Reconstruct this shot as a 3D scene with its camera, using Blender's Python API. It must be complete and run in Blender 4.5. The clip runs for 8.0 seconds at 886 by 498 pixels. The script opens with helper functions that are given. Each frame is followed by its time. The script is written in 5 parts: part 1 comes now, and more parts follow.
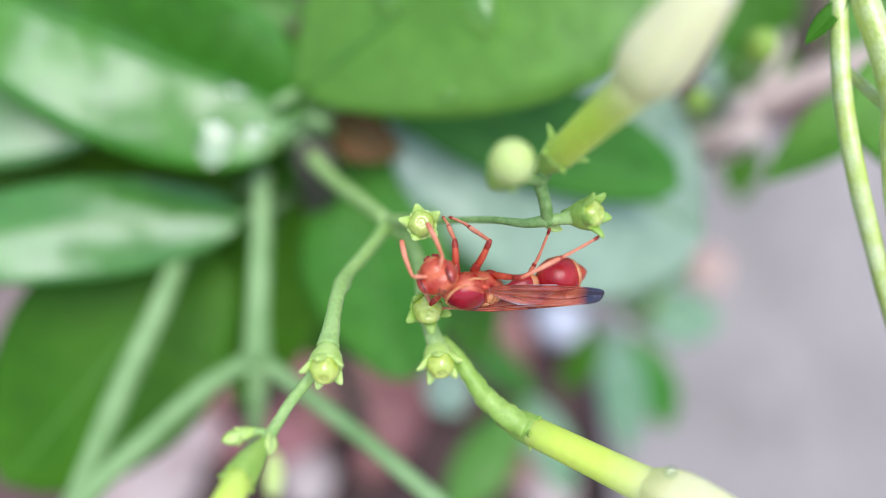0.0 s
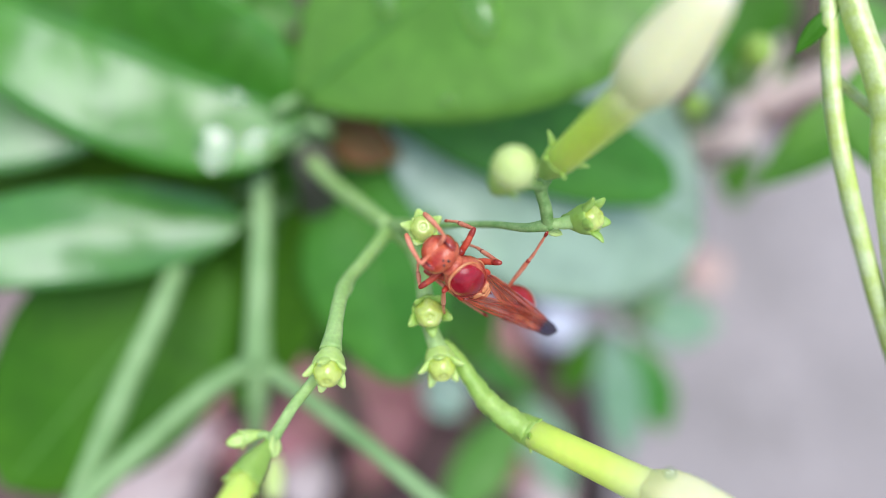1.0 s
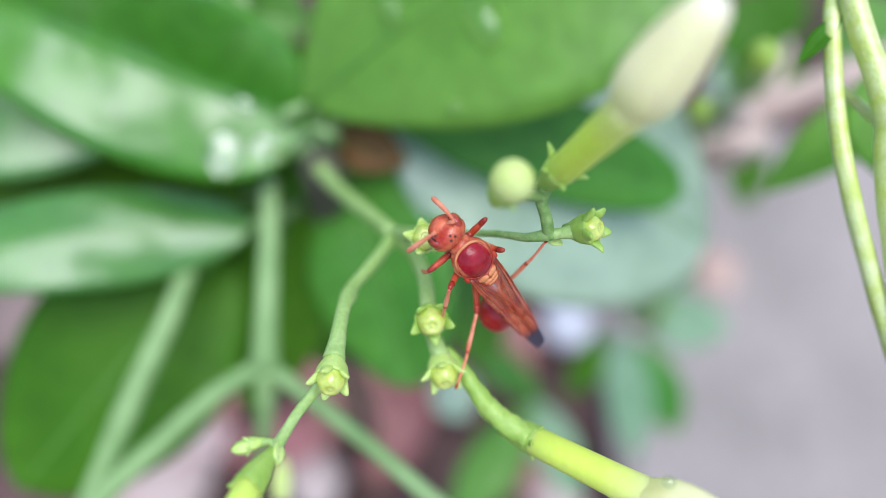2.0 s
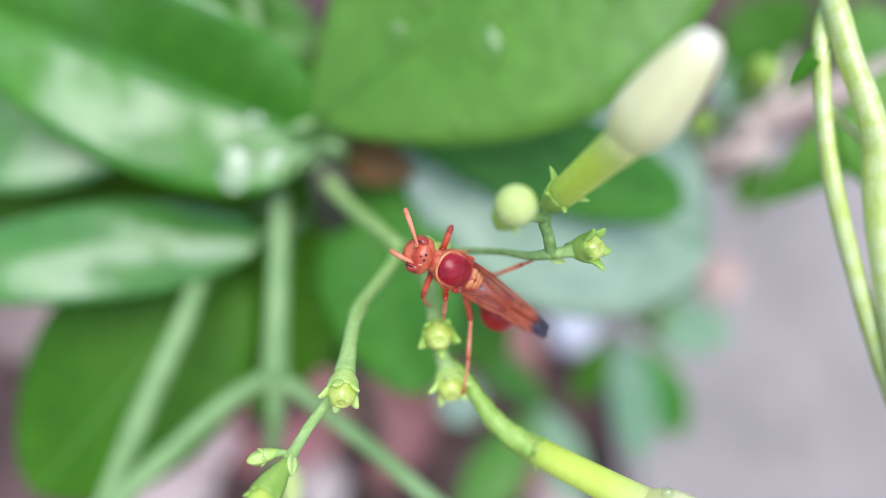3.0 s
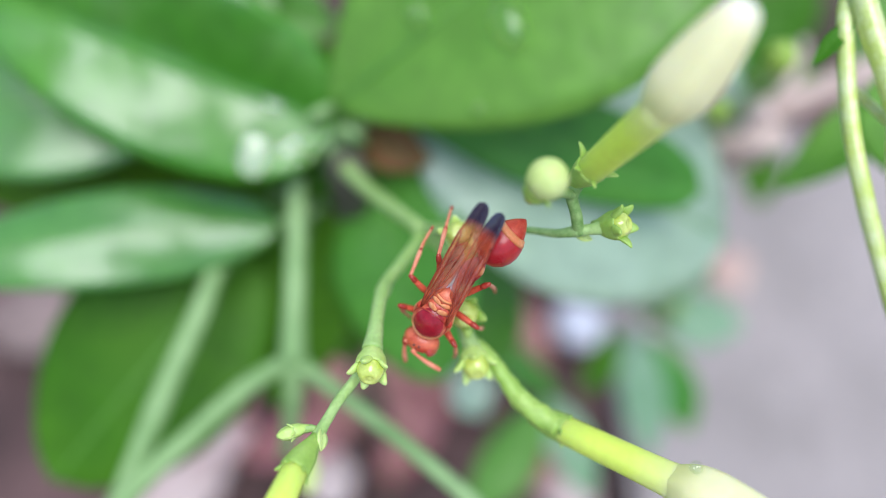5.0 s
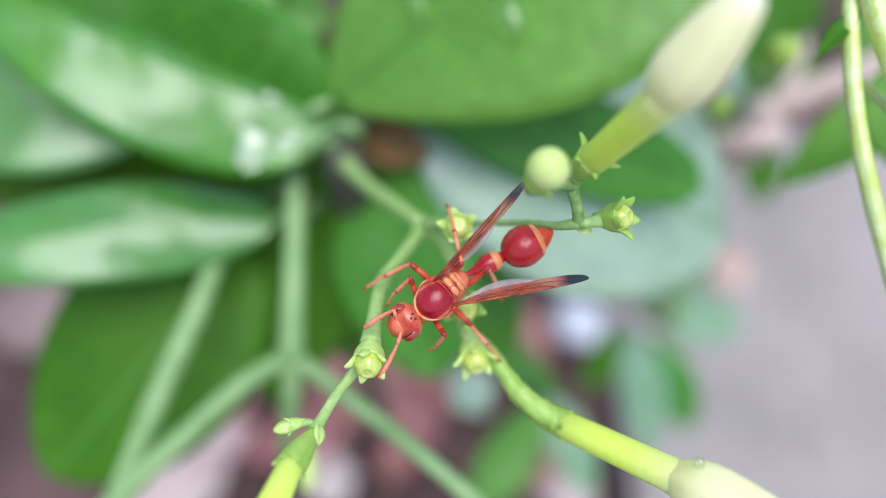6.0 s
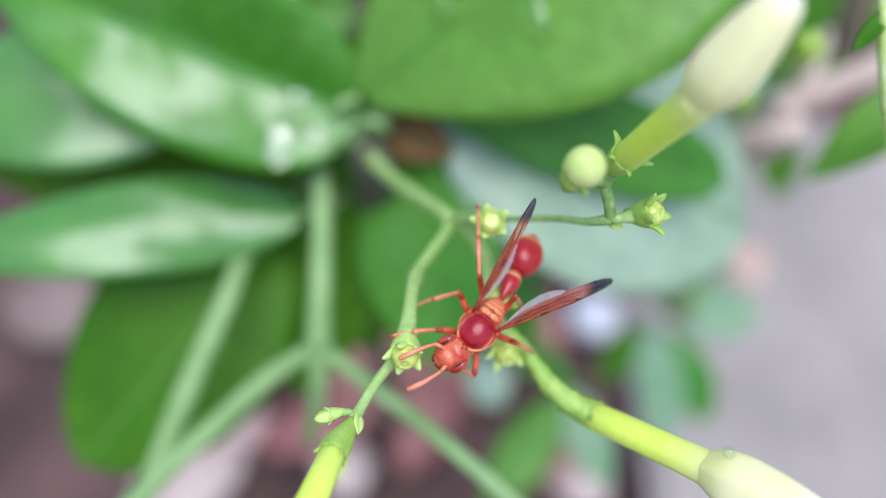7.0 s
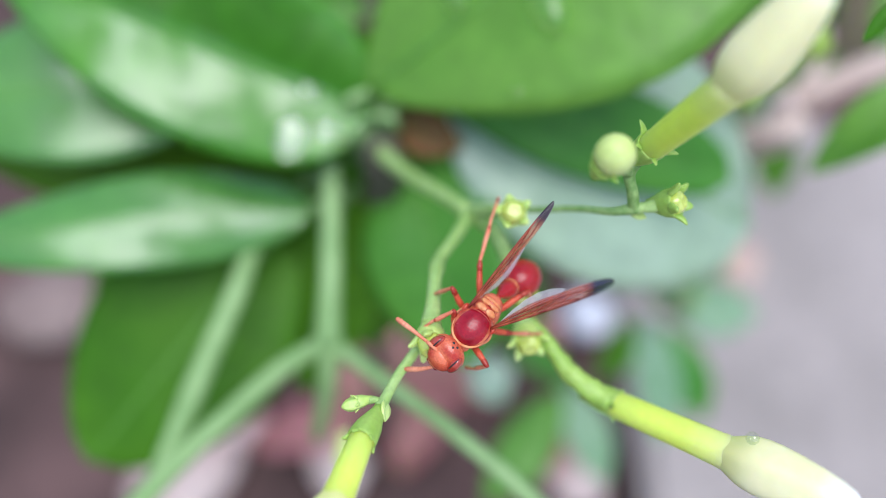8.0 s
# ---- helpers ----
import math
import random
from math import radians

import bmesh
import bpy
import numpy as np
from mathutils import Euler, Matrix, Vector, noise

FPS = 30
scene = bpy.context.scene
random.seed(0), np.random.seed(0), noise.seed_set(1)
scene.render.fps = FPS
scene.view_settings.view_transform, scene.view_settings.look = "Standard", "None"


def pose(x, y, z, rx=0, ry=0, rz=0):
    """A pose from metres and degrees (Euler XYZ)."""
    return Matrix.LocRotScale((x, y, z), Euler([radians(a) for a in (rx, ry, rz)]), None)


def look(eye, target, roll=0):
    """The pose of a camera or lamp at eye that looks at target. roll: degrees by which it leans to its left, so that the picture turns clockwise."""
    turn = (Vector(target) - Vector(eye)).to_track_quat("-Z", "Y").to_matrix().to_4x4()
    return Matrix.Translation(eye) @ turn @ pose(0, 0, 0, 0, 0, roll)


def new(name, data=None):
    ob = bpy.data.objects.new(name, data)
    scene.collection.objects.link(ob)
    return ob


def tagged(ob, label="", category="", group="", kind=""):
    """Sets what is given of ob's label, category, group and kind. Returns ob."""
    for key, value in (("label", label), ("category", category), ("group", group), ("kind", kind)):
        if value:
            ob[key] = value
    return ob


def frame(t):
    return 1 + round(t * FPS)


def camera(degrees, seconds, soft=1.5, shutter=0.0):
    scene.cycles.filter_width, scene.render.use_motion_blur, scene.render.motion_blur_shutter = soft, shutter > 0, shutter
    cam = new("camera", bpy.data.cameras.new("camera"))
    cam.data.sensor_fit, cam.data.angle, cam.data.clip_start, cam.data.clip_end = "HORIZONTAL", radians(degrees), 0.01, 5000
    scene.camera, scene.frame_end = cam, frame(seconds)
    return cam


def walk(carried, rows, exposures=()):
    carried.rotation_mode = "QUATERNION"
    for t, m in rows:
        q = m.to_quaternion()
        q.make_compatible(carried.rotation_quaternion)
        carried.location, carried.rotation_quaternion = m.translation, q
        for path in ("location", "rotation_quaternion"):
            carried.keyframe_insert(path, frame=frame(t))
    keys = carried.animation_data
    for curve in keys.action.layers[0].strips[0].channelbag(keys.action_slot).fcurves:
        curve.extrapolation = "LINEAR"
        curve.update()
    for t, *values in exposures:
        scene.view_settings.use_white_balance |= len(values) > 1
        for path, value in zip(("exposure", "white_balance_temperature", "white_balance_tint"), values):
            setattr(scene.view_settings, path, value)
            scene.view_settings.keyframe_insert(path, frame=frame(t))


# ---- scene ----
# The plant's own space: millimetres, u to the right, v up along the shrub's slope, w out of it towards the eye.
EYE, TILT = 0.36, -55
PLANT = pose(0, 0, EYE, 90 + TILT) @ Matrix.Translation((0, 0, -0.058))
cam = camera(66.0, 8.0, soft=0.75)
cam.data.dof.use_dof = True
cam.data.dof.focus_distance = 0.0582
cam.data.dof.aperture_fstop = 7.0
cam.data.dof.aperture_blades = 0
CAMERA_ROWS = [
    (0.0, 0.00, 0.00, 58.00, 0.00, -0.00, 0.00),
    (0.3, -0.09, 0.32, 57.81, -0.01, 0.12, 0.03),
    (0.5, 0.68, 0.78, 58.25, -0.02, 0.14, 0.15),
    (0.7, 0.54, 0.30, 58.35, 0.15, 0.01, -0.01),
    (1.0, -0.45, 0.07, 58.66, 0.30, -0.31, -0.06),
    (1.3, 1.25, 0.85, 59.14, 0.31, -0.14, 0.01),
    (1.5, 1.00, 0.86, 59.29, 0.18, 0.08, -0.11),
    (1.7, 0.28, 0.90, 58.95, 0.20, 0.38, -0.04),
    (2.8, 0.78, 1.84, 61.67, 0.18, 0.96, -0.10),
    (3.0, 0.29, 2.34, 61.70, 0.45, 1.08, -0.07),
    (3.3, -0.89, 2.02, 61.98, 0.47, 1.12, -0.03),
    (3.5, -1.01, 1.63, 62.29, 0.48, 1.11, -0.00),
    (3.7, -0.98, 1.38, 62.14, 0.51, 0.88, -0.18),
    (4.0, -2.08, 1.18, 62.57, 0.34, 0.86, -0.14),
    (4.3, -1.81, 0.74, 61.84, 0.14, 1.24, -0.09),
    (4.5, -0.87, 0.78, 61.56, 0.06, 1.31, -0.04),
    (4.7, -1.21, 0.56, 61.89, 0.15, 1.34, -0.14),
    (5.8, -2.35, 0.28, 61.37, 0.27, 1.48, 0.06),
    (6.0, -1.76, -0.07, 61.14, 0.20, 1.38, -0.05),
    (6.2, -1.45, 1.35, 61.88, -0.27, 1.51, -0.31),
    (6.5, -4.03, -0.22, 62.22, 0.02, 1.17, -0.17),
    (6.8, -3.45, -0.76, 62.50, -0.10, 2.10, -0.05),
    (7.0, -3.82, 0.14, 62.76, -0.41, 2.31, 0.05),
    (7.2, -6.03, -0.95, 62.60, -0.31, 2.12, 0.12),
    (7.5, -5.08, -1.77, 62.81, -0.02, 2.31, 0.35),
    (7.8, -5.01, -0.76, 64.00, -0.02, 1.57, 0.04),
    (8.0, -6.96, -0.93, 63.31, -0.33, 1.45, 0.10),
]
walk(cam, [(t, PLANT @ pose(x / 1000, y / 1000, z / 1000, rx, ry, rz)) for t, x, y, z, rx, ry, rz in CAMERA_ROWS])

# ---- light: a bright, hazy day ----
world = bpy.data.worlds.new("sky")
scene.world = world
world.use_nodes = True
wn = world.node_tree.nodes
sky = wn.new("ShaderNodeTexSky")
sky.sky_type = "NISHITA"
sky.sun_disc = False
sky.sun_elevation, sky.sun_rotation = radians(74), radians(150)
sky.air_density, sky.dust_density, sky.ozone_density = 1.0, 1.5, 1.5
world.node_tree.links.new(sky.outputs["Color"], wn["Background"].inputs["Color"])
wn["Background"].inputs["Strength"].default_value = 0.17
sun = new("sun", bpy.data.lights.new("sun", "SUN"))
sun.data.energy, sun.data.angle, sun.data.color = 2.0, radians(46), (0.93, 0.96, 1.0)
sun.matrix_world = look((0.13, -0.24, 0.96), (0, 0, 0))
scene.view_settings.exposure = 0.48


# ---- materials ----
def material(name, c1, c2, rough=0.5, scale=300.0, bump=0.15, spec=0.5, through_light=0.0, glow_in=0.0, coat=0.0, alpha=1.0, vary=0.0, fine=6.0, speck=0.13, wet=0.0, deep=0.0008, dry=0.45):
    """A surface of two colours in soft patches, with finer grain and relief. scale: patches to the metre."""
    m = bpy.data.materials.new(name)
    m.use_nodes = True
    nt = m.node_tree
    n, link = nt.nodes, nt.links.new
    bsdf, out = n["Principled BSDF"], n["Material Output"]
    tc = n.new("ShaderNodeTexCoord")
    big, small = n.new("ShaderNodeTexNoise"), n.new("ShaderNodeTexNoise")
    big.inputs["Scale"].default_value, big.inputs["Detail"].default_value = scale, 3
    small.inputs["Scale"].default_value, small.inputs["Detail"].default_value = scale * fine, 4
    for t in (big, small):
        link(tc.outputs["Object"], t.inputs["Vector"])
    ramp = n.new("ShaderNodeValToRGB")
    ramp.color_ramp.elements[0].position, ramp.color_ramp.elements[1].position = 0.35, 0.65
    ramp.color_ramp.elements[0].color, ramp.color_ramp.elements[1].color = (*c1, 1), (*c2, 1)
    link(big.outputs["Fac"], ramp.inputs["Fac"])
    grain = n.new("ShaderNodeMapRange")
    grain.inputs["From Min"].default_value, grain.inputs["From Max"].default_value = 0.3, 0.7
    grain.inputs["To Min"].default_value, grain.inputs["To Max"].default_value = 1 - speck, 1 + speck * 0.9
    link(small.outputs["Fac"], grain.inputs["Value"])
    hsv = n.new("ShaderNodeHueSaturation")
    link(ramp.outputs["Color"], hsv.inputs["Color"])
    link(grain.outputs["Result"], hsv.inputs["Value"])
    if vary:
        info, mr = n.new("ShaderNodeObjectInfo"), n.new("ShaderNodeMapRange")
        mr.inputs["To Min"].default_value, mr.inputs["To Max"].default_value = 0.5 - vary, 0.5 + vary
        link(info.outputs["Random"], mr.inputs["Value"])
        link(mr.outputs["Result"], hsv.inputs["Hue"])
    link(hsv.outputs["Color"], bsdf.inputs["Base Color"])
    rr = n.new("ShaderNodeMapRange")
    rr.inputs["To Min"].default_value, rr.inputs["To Max"].default_value = max(rough - 0.12, 0.03), min(rough + 0.12, 1)
    link(big.outputs["Fac"], rr.inputs["Value"])
    link(rr.outputs["Result"], bsdf.inputs["Roughness"])
    bsdf.inputs["Specular IOR Level"].default_value = spec
    bsdf.inputs["Coat Weight"].default_value = coat
    bsdf.inputs["Alpha"].default_value = alpha
    if wet:
        film, edge = n.new("ShaderNodeTexNoise"), n.new("ShaderNodeMapRange")
        film.inputs["Scale"].default_value, film.inputs["Detail"].default_value, film.inputs["Distortion"].default_value = 75, 2, 0.8
        link(tc.outputs["Object"], film.inputs["Vector"])
        edge.inputs["From Min"].default_value, edge.inputs["From Max"].default_value = dry - 0.06, dry + 0.14
        edge.inputs["To Min"].default_value, edge.inputs["To Max"].default_value = 0.06, wet
        link(film.outputs["Fac"], edge.inputs["Value"])
        link(edge.outputs["Result"], bsdf.inputs["Coat Weight"])
        bsdf.inputs["Coat Roughness"].default_value = 0.16
        bsdf.inputs["Coat IOR"].default_value = 1.68
    if glow_in:
        bsdf.inputs["Subsurface Scale"].default_value = deep
        bsdf.inputs["Subsurface Weight"].default_value = glow_in
        bsdf.inputs["Subsurface Radius"].default_value = (1.0, 0.8, 0.4)
    b = n.new("ShaderNodeBump")
    b.inputs["Strength"].default_value, b.inputs["Distance"].default_value = bump, 0.25 / scale / fine * 2
    link(small.outputs["Fac"], b.inputs["Height"])
    link(b.outputs["Normal"], bsdf.inputs["Normal"])
    if through_light:
        tr, mix = n.new("ShaderNodeBsdfTranslucent"), n.new("ShaderNodeMixShader")
        link(hsv.outputs["Color"], tr.inputs["Color"])
        mix.inputs["Fac"].default_value = through_light
        link(bsdf.outputs["BSDF"], mix.inputs[1])
        link(tr.outputs["BSDF"], mix.inputs[2])
        link(mix.outputs["Shader"], out.inputs["Surface"])
    return m


LEAF = material("glossy_leaf", (0.085, 0.31, 0.020), (0.13, 0.38, 0.035), 0.42, 60, 0.2, 0.5, 0.25, coat=0.12, vary=0.012)
LEAF_MID = material("green_leaf", (0.065, 0.255, 0.022), (0.10, 0.32, 0.035), 0.45, 60, 0.2, 0.45, 0.25, vary=0.01)
LEAF_SOAKED = material("soaked_leaf", (0.056, 0.215, 0.02), (0.085, 0.27, 0.032), 0.48, 60, 0.25, 0.45, 0.12, vary=0.006, wet=0.85, dry=0.31)
LEAF_WET = material("wet_leaf", (0.055, 0.215, 0.012), (0.085, 0.275, 0.020), 0.48, 60, 0.25, 0.35, 0.12, vary=0.006, wet=0.9, dry=0.46)
# Dark green; the shade on the inner leaves is put into this colour too.
LEAF_DARK = material("dark_leaf", (0.042, 0.160, 0.004), (0.066, 0.21, 0.007), 0.5, 60, 0.25, 0.22, 0.2, vary=0.012)
LEAF_LIGHT = material("bright_leaf", (0.14, 0.335, 0.034), (0.19, 0.40, 0.052), 0.45, 60, 0.2, 0.5, 0.3, coat=0.1, vary=0.006)
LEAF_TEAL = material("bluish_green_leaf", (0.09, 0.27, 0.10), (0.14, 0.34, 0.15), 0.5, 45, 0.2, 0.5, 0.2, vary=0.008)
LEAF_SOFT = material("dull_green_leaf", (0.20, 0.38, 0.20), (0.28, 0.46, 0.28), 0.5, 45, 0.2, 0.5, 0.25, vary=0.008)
# Pale base colour holds the sky's sheen on wet leaves; the coat adds more.
LEAF_SHEEN = material("pale_sheen_leaf", (0.36, 0.52, 0.34), (0.45, 0.60, 0.44), 0.5, 45, 0.2, 0.5, 0.25, vary=0.008, wet=0.6, dry=0.34)
MIDRIB = material("midrib", (0.09, 0.25, 0.03), (0.12, 0.30, 0.04), 0.45, 200, 0.2)
STEM = material("green_stem", (0.29, 0.46, 0.13), (0.39, 0.55, 0.20), 0.42, 350, 0.35, 0.4, glow_in=0.15)
STEM_FAR = material("pale_stem", (0.20, 0.345, 0.12), (0.27, 0.42, 0.17), 0.5, 150, 0.2, 0.4)
STEM_DARK = material("dark_green_stem", (0.15, 0.29, 0.07), (0.29, 0.44, 0.15), 0.5, 1100, 0.5, 0.4)
CALYX = material("calyx", (0.46, 0.64, 0.15), (0.56, 0.72, 0.24), 0.40, 400, 0.25, 0.5, glow_in=0.35, speck=0.07)
OVARY = material("ovary", (0.46, 0.56, 0.08), (0.60, 0.68, 0.17), 0.16, 500, 0.25, 0.6, glow_in=0.25, coat=0.8, speck=0.10)
CUP = material("green_cup", (0.27, 0.45, 0.07), (0.36, 0.53, 0.115), 0.45, 400, 0.25, 0.5, glow_in=0.25, speck=0.08)
BUD_GREEN = material("green_bud", (0.26, 0.42, 0.05), (0.36, 0.52, 0.09), 0.45, 300, 0.2, 0.5)
TUBE = material("flower_tube", (0.60, 0.75, 0.10), (0.67, 0.80, 0.14), 0.42, 160, 0.12, 0.5, glow_in=0.75, speck=0.04, deep=0.0022)
TUBE.node_tree.nodes["Principled BSDF"].inputs["Subsurface Radius"].default_value = (0.85, 1.0, 0.25)


def fade_along(m, start, end, colour):
    """Let a material's colour pass into another one with the distance from its object's origin."""
    n, link = m.node_tree.nodes, m.node_tree.links.new
    bsdf = n["Principled BSDF"]
    base = bsdf.inputs["Base Color"].links[0].from_socket
    tc, far, mr, mix = n.new("ShaderNodeTexCoord"), n.new("ShaderNodeVectorMath"), n.new("ShaderNodeMapRange"), n.new("ShaderNodeMix")
    far.operation = "LENGTH"
    link(tc.outputs["Object"], far.inputs[0])
    mr.inputs["From Min"].default_value, mr.inputs["From Max"].default_value = start, end
    link(far.outputs["Value"], mr.inputs["Value"])
    mix.data_type = "RGBA"
    link(mr.outputs["Result"], mix.inputs["Factor"])
    link(base, mix.inputs["A"])
    mix.inputs["B"].default_value = (*colour, 1)
    link(mix.outputs["Result"], bsdf.inputs["Base Color"])


fade_along(TUBE, 0.0035, 0.0005, (0.52, 0.68, 0.13))
fade_along(TUBE, 0.0072, 0.0145, (0.84, 0.86, 0.46))
PETAL = material("closed_petals", (0.80, 0.77, 0.40), (0.85, 0.81, 0.49), 0.5, 140, 0.12, 0.35, glow_in=0.4, speck=0.03, deep=0.0006)
fade_along(PETAL, 0.0036, 0.0004, (0.72, 0.75, 0.22))
fade_along(PETAL, 0.0074, 0.0102, (0.86, 0.86, 0.80))
SMALL_BUD = material("small_bud", (0.50, 0.62, 0.17), (0.60, 0.70, 0.27), 0.42, 300, 0.15, 0.45, glow_in=0.35, speck=0.06)
VINE = material("vine_stem", (0.52, 0.64, 0.13), (0.66, 0.75, 0.34), 0.38, 500, 0.5, 0.7, glow_in=0.2, speck=0.06, coat=0.6)
BARK = material("brown_bark", (0.07, 0.065, 0.045), (0.13, 0.12, 0.085), 0.8, 120, 0.8, 0.3)
PALE_BARK = material("pale_bark", (0.56, 0.42, 0.36), (0.68, 0.54, 0.47), 0.8, 120, 0.8, 0.3)
DEAD_LEAF = material("fallen_leaf", (0.25, 0.085, 0.072), (0.47, 0.215, 0.185), 0.6, 40, 0.4, 0.4, 0.1, vary=0.02)
DRY_LEAF = material("dry_brown_leaf", (0.13, 0.065, 0.018), (0.26, 0.12, 0.035), 0.6, 60, 0.4, 0.4, 0.1)
SOIL = material("soil", (0.055, 0.034, 0.031), (0.145, 0.086, 0.079), 0.9, 14, 0.9, 0.2, fine=9)
CONCRETE = material("worn_concrete", (0.285, 0.248, 0.226), (0.385, 0.332, 0.308), 0.8, 13, 0.7, 0.3, fine=14)
STONE = material("pinkish_stone", (0.44, 0.31, 0.28), (0.62, 0.50, 0.46), 0.75, 30, 0.6, 0.3, vary=0.015)
PEACH_STONE = material("peach_stone", (0.50, 0.33, 0.27), (0.60, 0.43, 0.36), 0.75, 30, 0.6, 0.3)
WHITE_STONE = material("white_pebble", (0.64, 0.64, 0.69), (0.76, 0.76, 0.80), 0.5, 60, 0.3, 0.5)
CUTICLE = material("red_cuticle", (0.245, 0.003, 0.012), (0.38, 0.012, 0.024), 0.24, 500, 0.3, 0.35, coat=0.22, fine=10)
CUTICLE_ORANGE = material("orange_cuticle", (0.42, 0.030, 0.014), (0.60, 0.095, 0.045), 0.34, 800, 0.25, 0.3, fine=8)
PLATE = material("pinkish_plate", (0.34, 0.014, 0.010), (0.66, 0.17, 0.085), 0.30, 750, 0.4, 0.4, fine=8)
GASTER_RED = material("hazy_red_cuticle", (0.33, 0.006, 0.012), (0.44, 0.018, 0.020), 0.30, 400, 0.2, 0.4, coat=0.25, fine=10)
SHIN = material("pale_orange_shin", (0.64, 0.16, 0.08), (0.78, 0.30, 0.18), 0.36, 700, 0.25, 0.3, fine=8)
KNEE = material("dark_red_joint", (0.28, 0.020, 0.012), (0.42, 0.050, 0.028), 0.3, 900, 0.3, 0.4)
EDGE = material("pale_orange_edge", (0.64, 0.20, 0.07), (0.74, 0.33, 0.15), 0.36, 900, 0.2, 0.4)
EDGE_SOFT = material("orange_face", (0.52, 0.11, 0.040), (0.62, 0.18, 0.075), 0.35, 900, 0.2, 0.4)
HEAD = material("orange_red_head", (0.42, 0.030, 0.016), (0.68, 0.155, 0.07), 0.26, 700, 0.3, 0.45, coat=0.12, fine=8)
EYE_RED = material("compound_eye", (0.34, 0.022, 0.016), (0.48, 0.07, 0.04), 0.14, 700, 0.4, 0.5, fine=12, coat=0.5)
BLACK = material("black_cuticle", (0.012, 0.009, 0.010), (0.03, 0.02, 0.02), 0.3, 900, 0.1)
VEIN = material("wing_vein", (0.17, 0.014, 0.009), (0.40, 0.075, 0.03), 0.3, 900, 0.2)
HIND = material("hind_wing_film", (0.62, 0.55, 0.60), (0.74, 0.68, 0.74), 0.2, 900, 0.1, 0.9, alpha=0.62, coat=0.8)


def dark_tip(m, see_through):
    """Darken a wing's material towards the wing's end, its own x axis."""
    n, link = m.node_tree.nodes, m.node_tree.links.new
    bsdf = n["Principled BSDF"]
    base = bsdf.inputs["Base Color"].links[0].from_socket
    tc, sep, ramp, mix, mr = n.new("ShaderNodeTexCoord"), n.new("ShaderNodeSeparateXYZ"), n.new("ShaderNodeValToRGB"), n.new("ShaderNodeMix"), n.new("ShaderNodeMapRange")
    link(tc.outputs["Object"], sep.inputs["Vector"])
    mr.inputs["From Min"].default_value, mr.inputs["From Max"].default_value = 0.0, 0.0118
    link(sep.outputs["X"], mr.inputs["Value"])
    e = ramp.color_ramp.elements
    e[0].position, e[0].color = 0.76, (0, 0, 0, 1)
    e[1].position, e[1].color = 0.86, (1, 1, 1, 1)
    link(mr.outputs["Result"], ramp.inputs["Fac"])
    mix.data_type = "RGBA"
    link(ramp.outputs["Color"], mix.inputs["Factor"])
    link(base, mix.inputs["A"])
    mix.inputs["B"].default_value = (0.016, 0.010, 0.036, 1)
    link(mix.outputs["Result"], bsdf.inputs["Base Color"])
    if see_through:
        solid = n.new("ShaderNodeMapRange")
        solid.inputs["To Min"].default_value, solid.inputs["To Max"].default_value = 0.44, 0.96
        link(ramp.outputs["Color"], solid.inputs["Value"])
        link(solid.outputs["Result"], bsdf.inputs["Alpha"])


WING = material("wing_film", (0.46, 0.034, 0.016), (0.64, 0.14, 0.05), 0.16, 420, 0.5, 0.7, coat=0.8)
dark_tip(WING, True)
dark_tip(VEIN, False)


def water(name, skin, glow_share):
    """Clear water: light goes through, and a smooth skin mirrors the sky. Its lens brightening is put in as a
    translucent yellow-green colour.
    """
    m = bpy.data.materials.new(name)
    m.use_nodes = True
    n, link = m.node_tree.nodes, m.node_tree.links.new
    clear, shine, mix = n.new("ShaderNodeBsdfTransparent"), n.new("ShaderNodeBsdfGlossy"), n.new("ShaderNodeMixShader")
    lens_glow, body = n.new("ShaderNodeBsdfTranslucent"), n.new("ShaderNodeMixShader")
    clear.inputs["Color"].default_value = (0.97, 0.99, 0.96, 1)
    lens_glow.inputs["Color"].default_value = (0.70, 0.92, 0.40, 1)
    shine.inputs["Roughness"].default_value = 0.03
    mix.inputs["Fac"].default_value, body.inputs["Fac"].default_value = skin, glow_share
    link(clear.outputs["BSDF"], body.inputs[1])
    link(lens_glow.outputs["BSDF"], body.inputs[2])
    link(body.outputs["Shader"], mix.inputs[1])
    link(shine.outputs["BSDF"], mix.inputs[2])
    link(mix.outputs["Shader"], n["Material Output"].inputs["Surface"])
    return m


WATER = water("water_drop", 0.06, 0.5)
WATER_FILM = water("water_film", 0.08, 0.05)

# ---- mesh helpers ----
HOME = {}


def at(p):
    """A place of the plant's space in the world."""
    return PLANT @ (Vector(p) / 1000)


def toward(p):
    """A direction of the plant's space in the world."""
    return (PLANT.to_3x3() @ Vector(p)).normalized()


def thing(name, place, label, category, group="", kind=""):
    ob = new(name)
    ob.location = place
    ob.empty_display_size = 0.005
    HOME[ob] = Vector(place)
    return tagged(ob, label, category, group, kind)


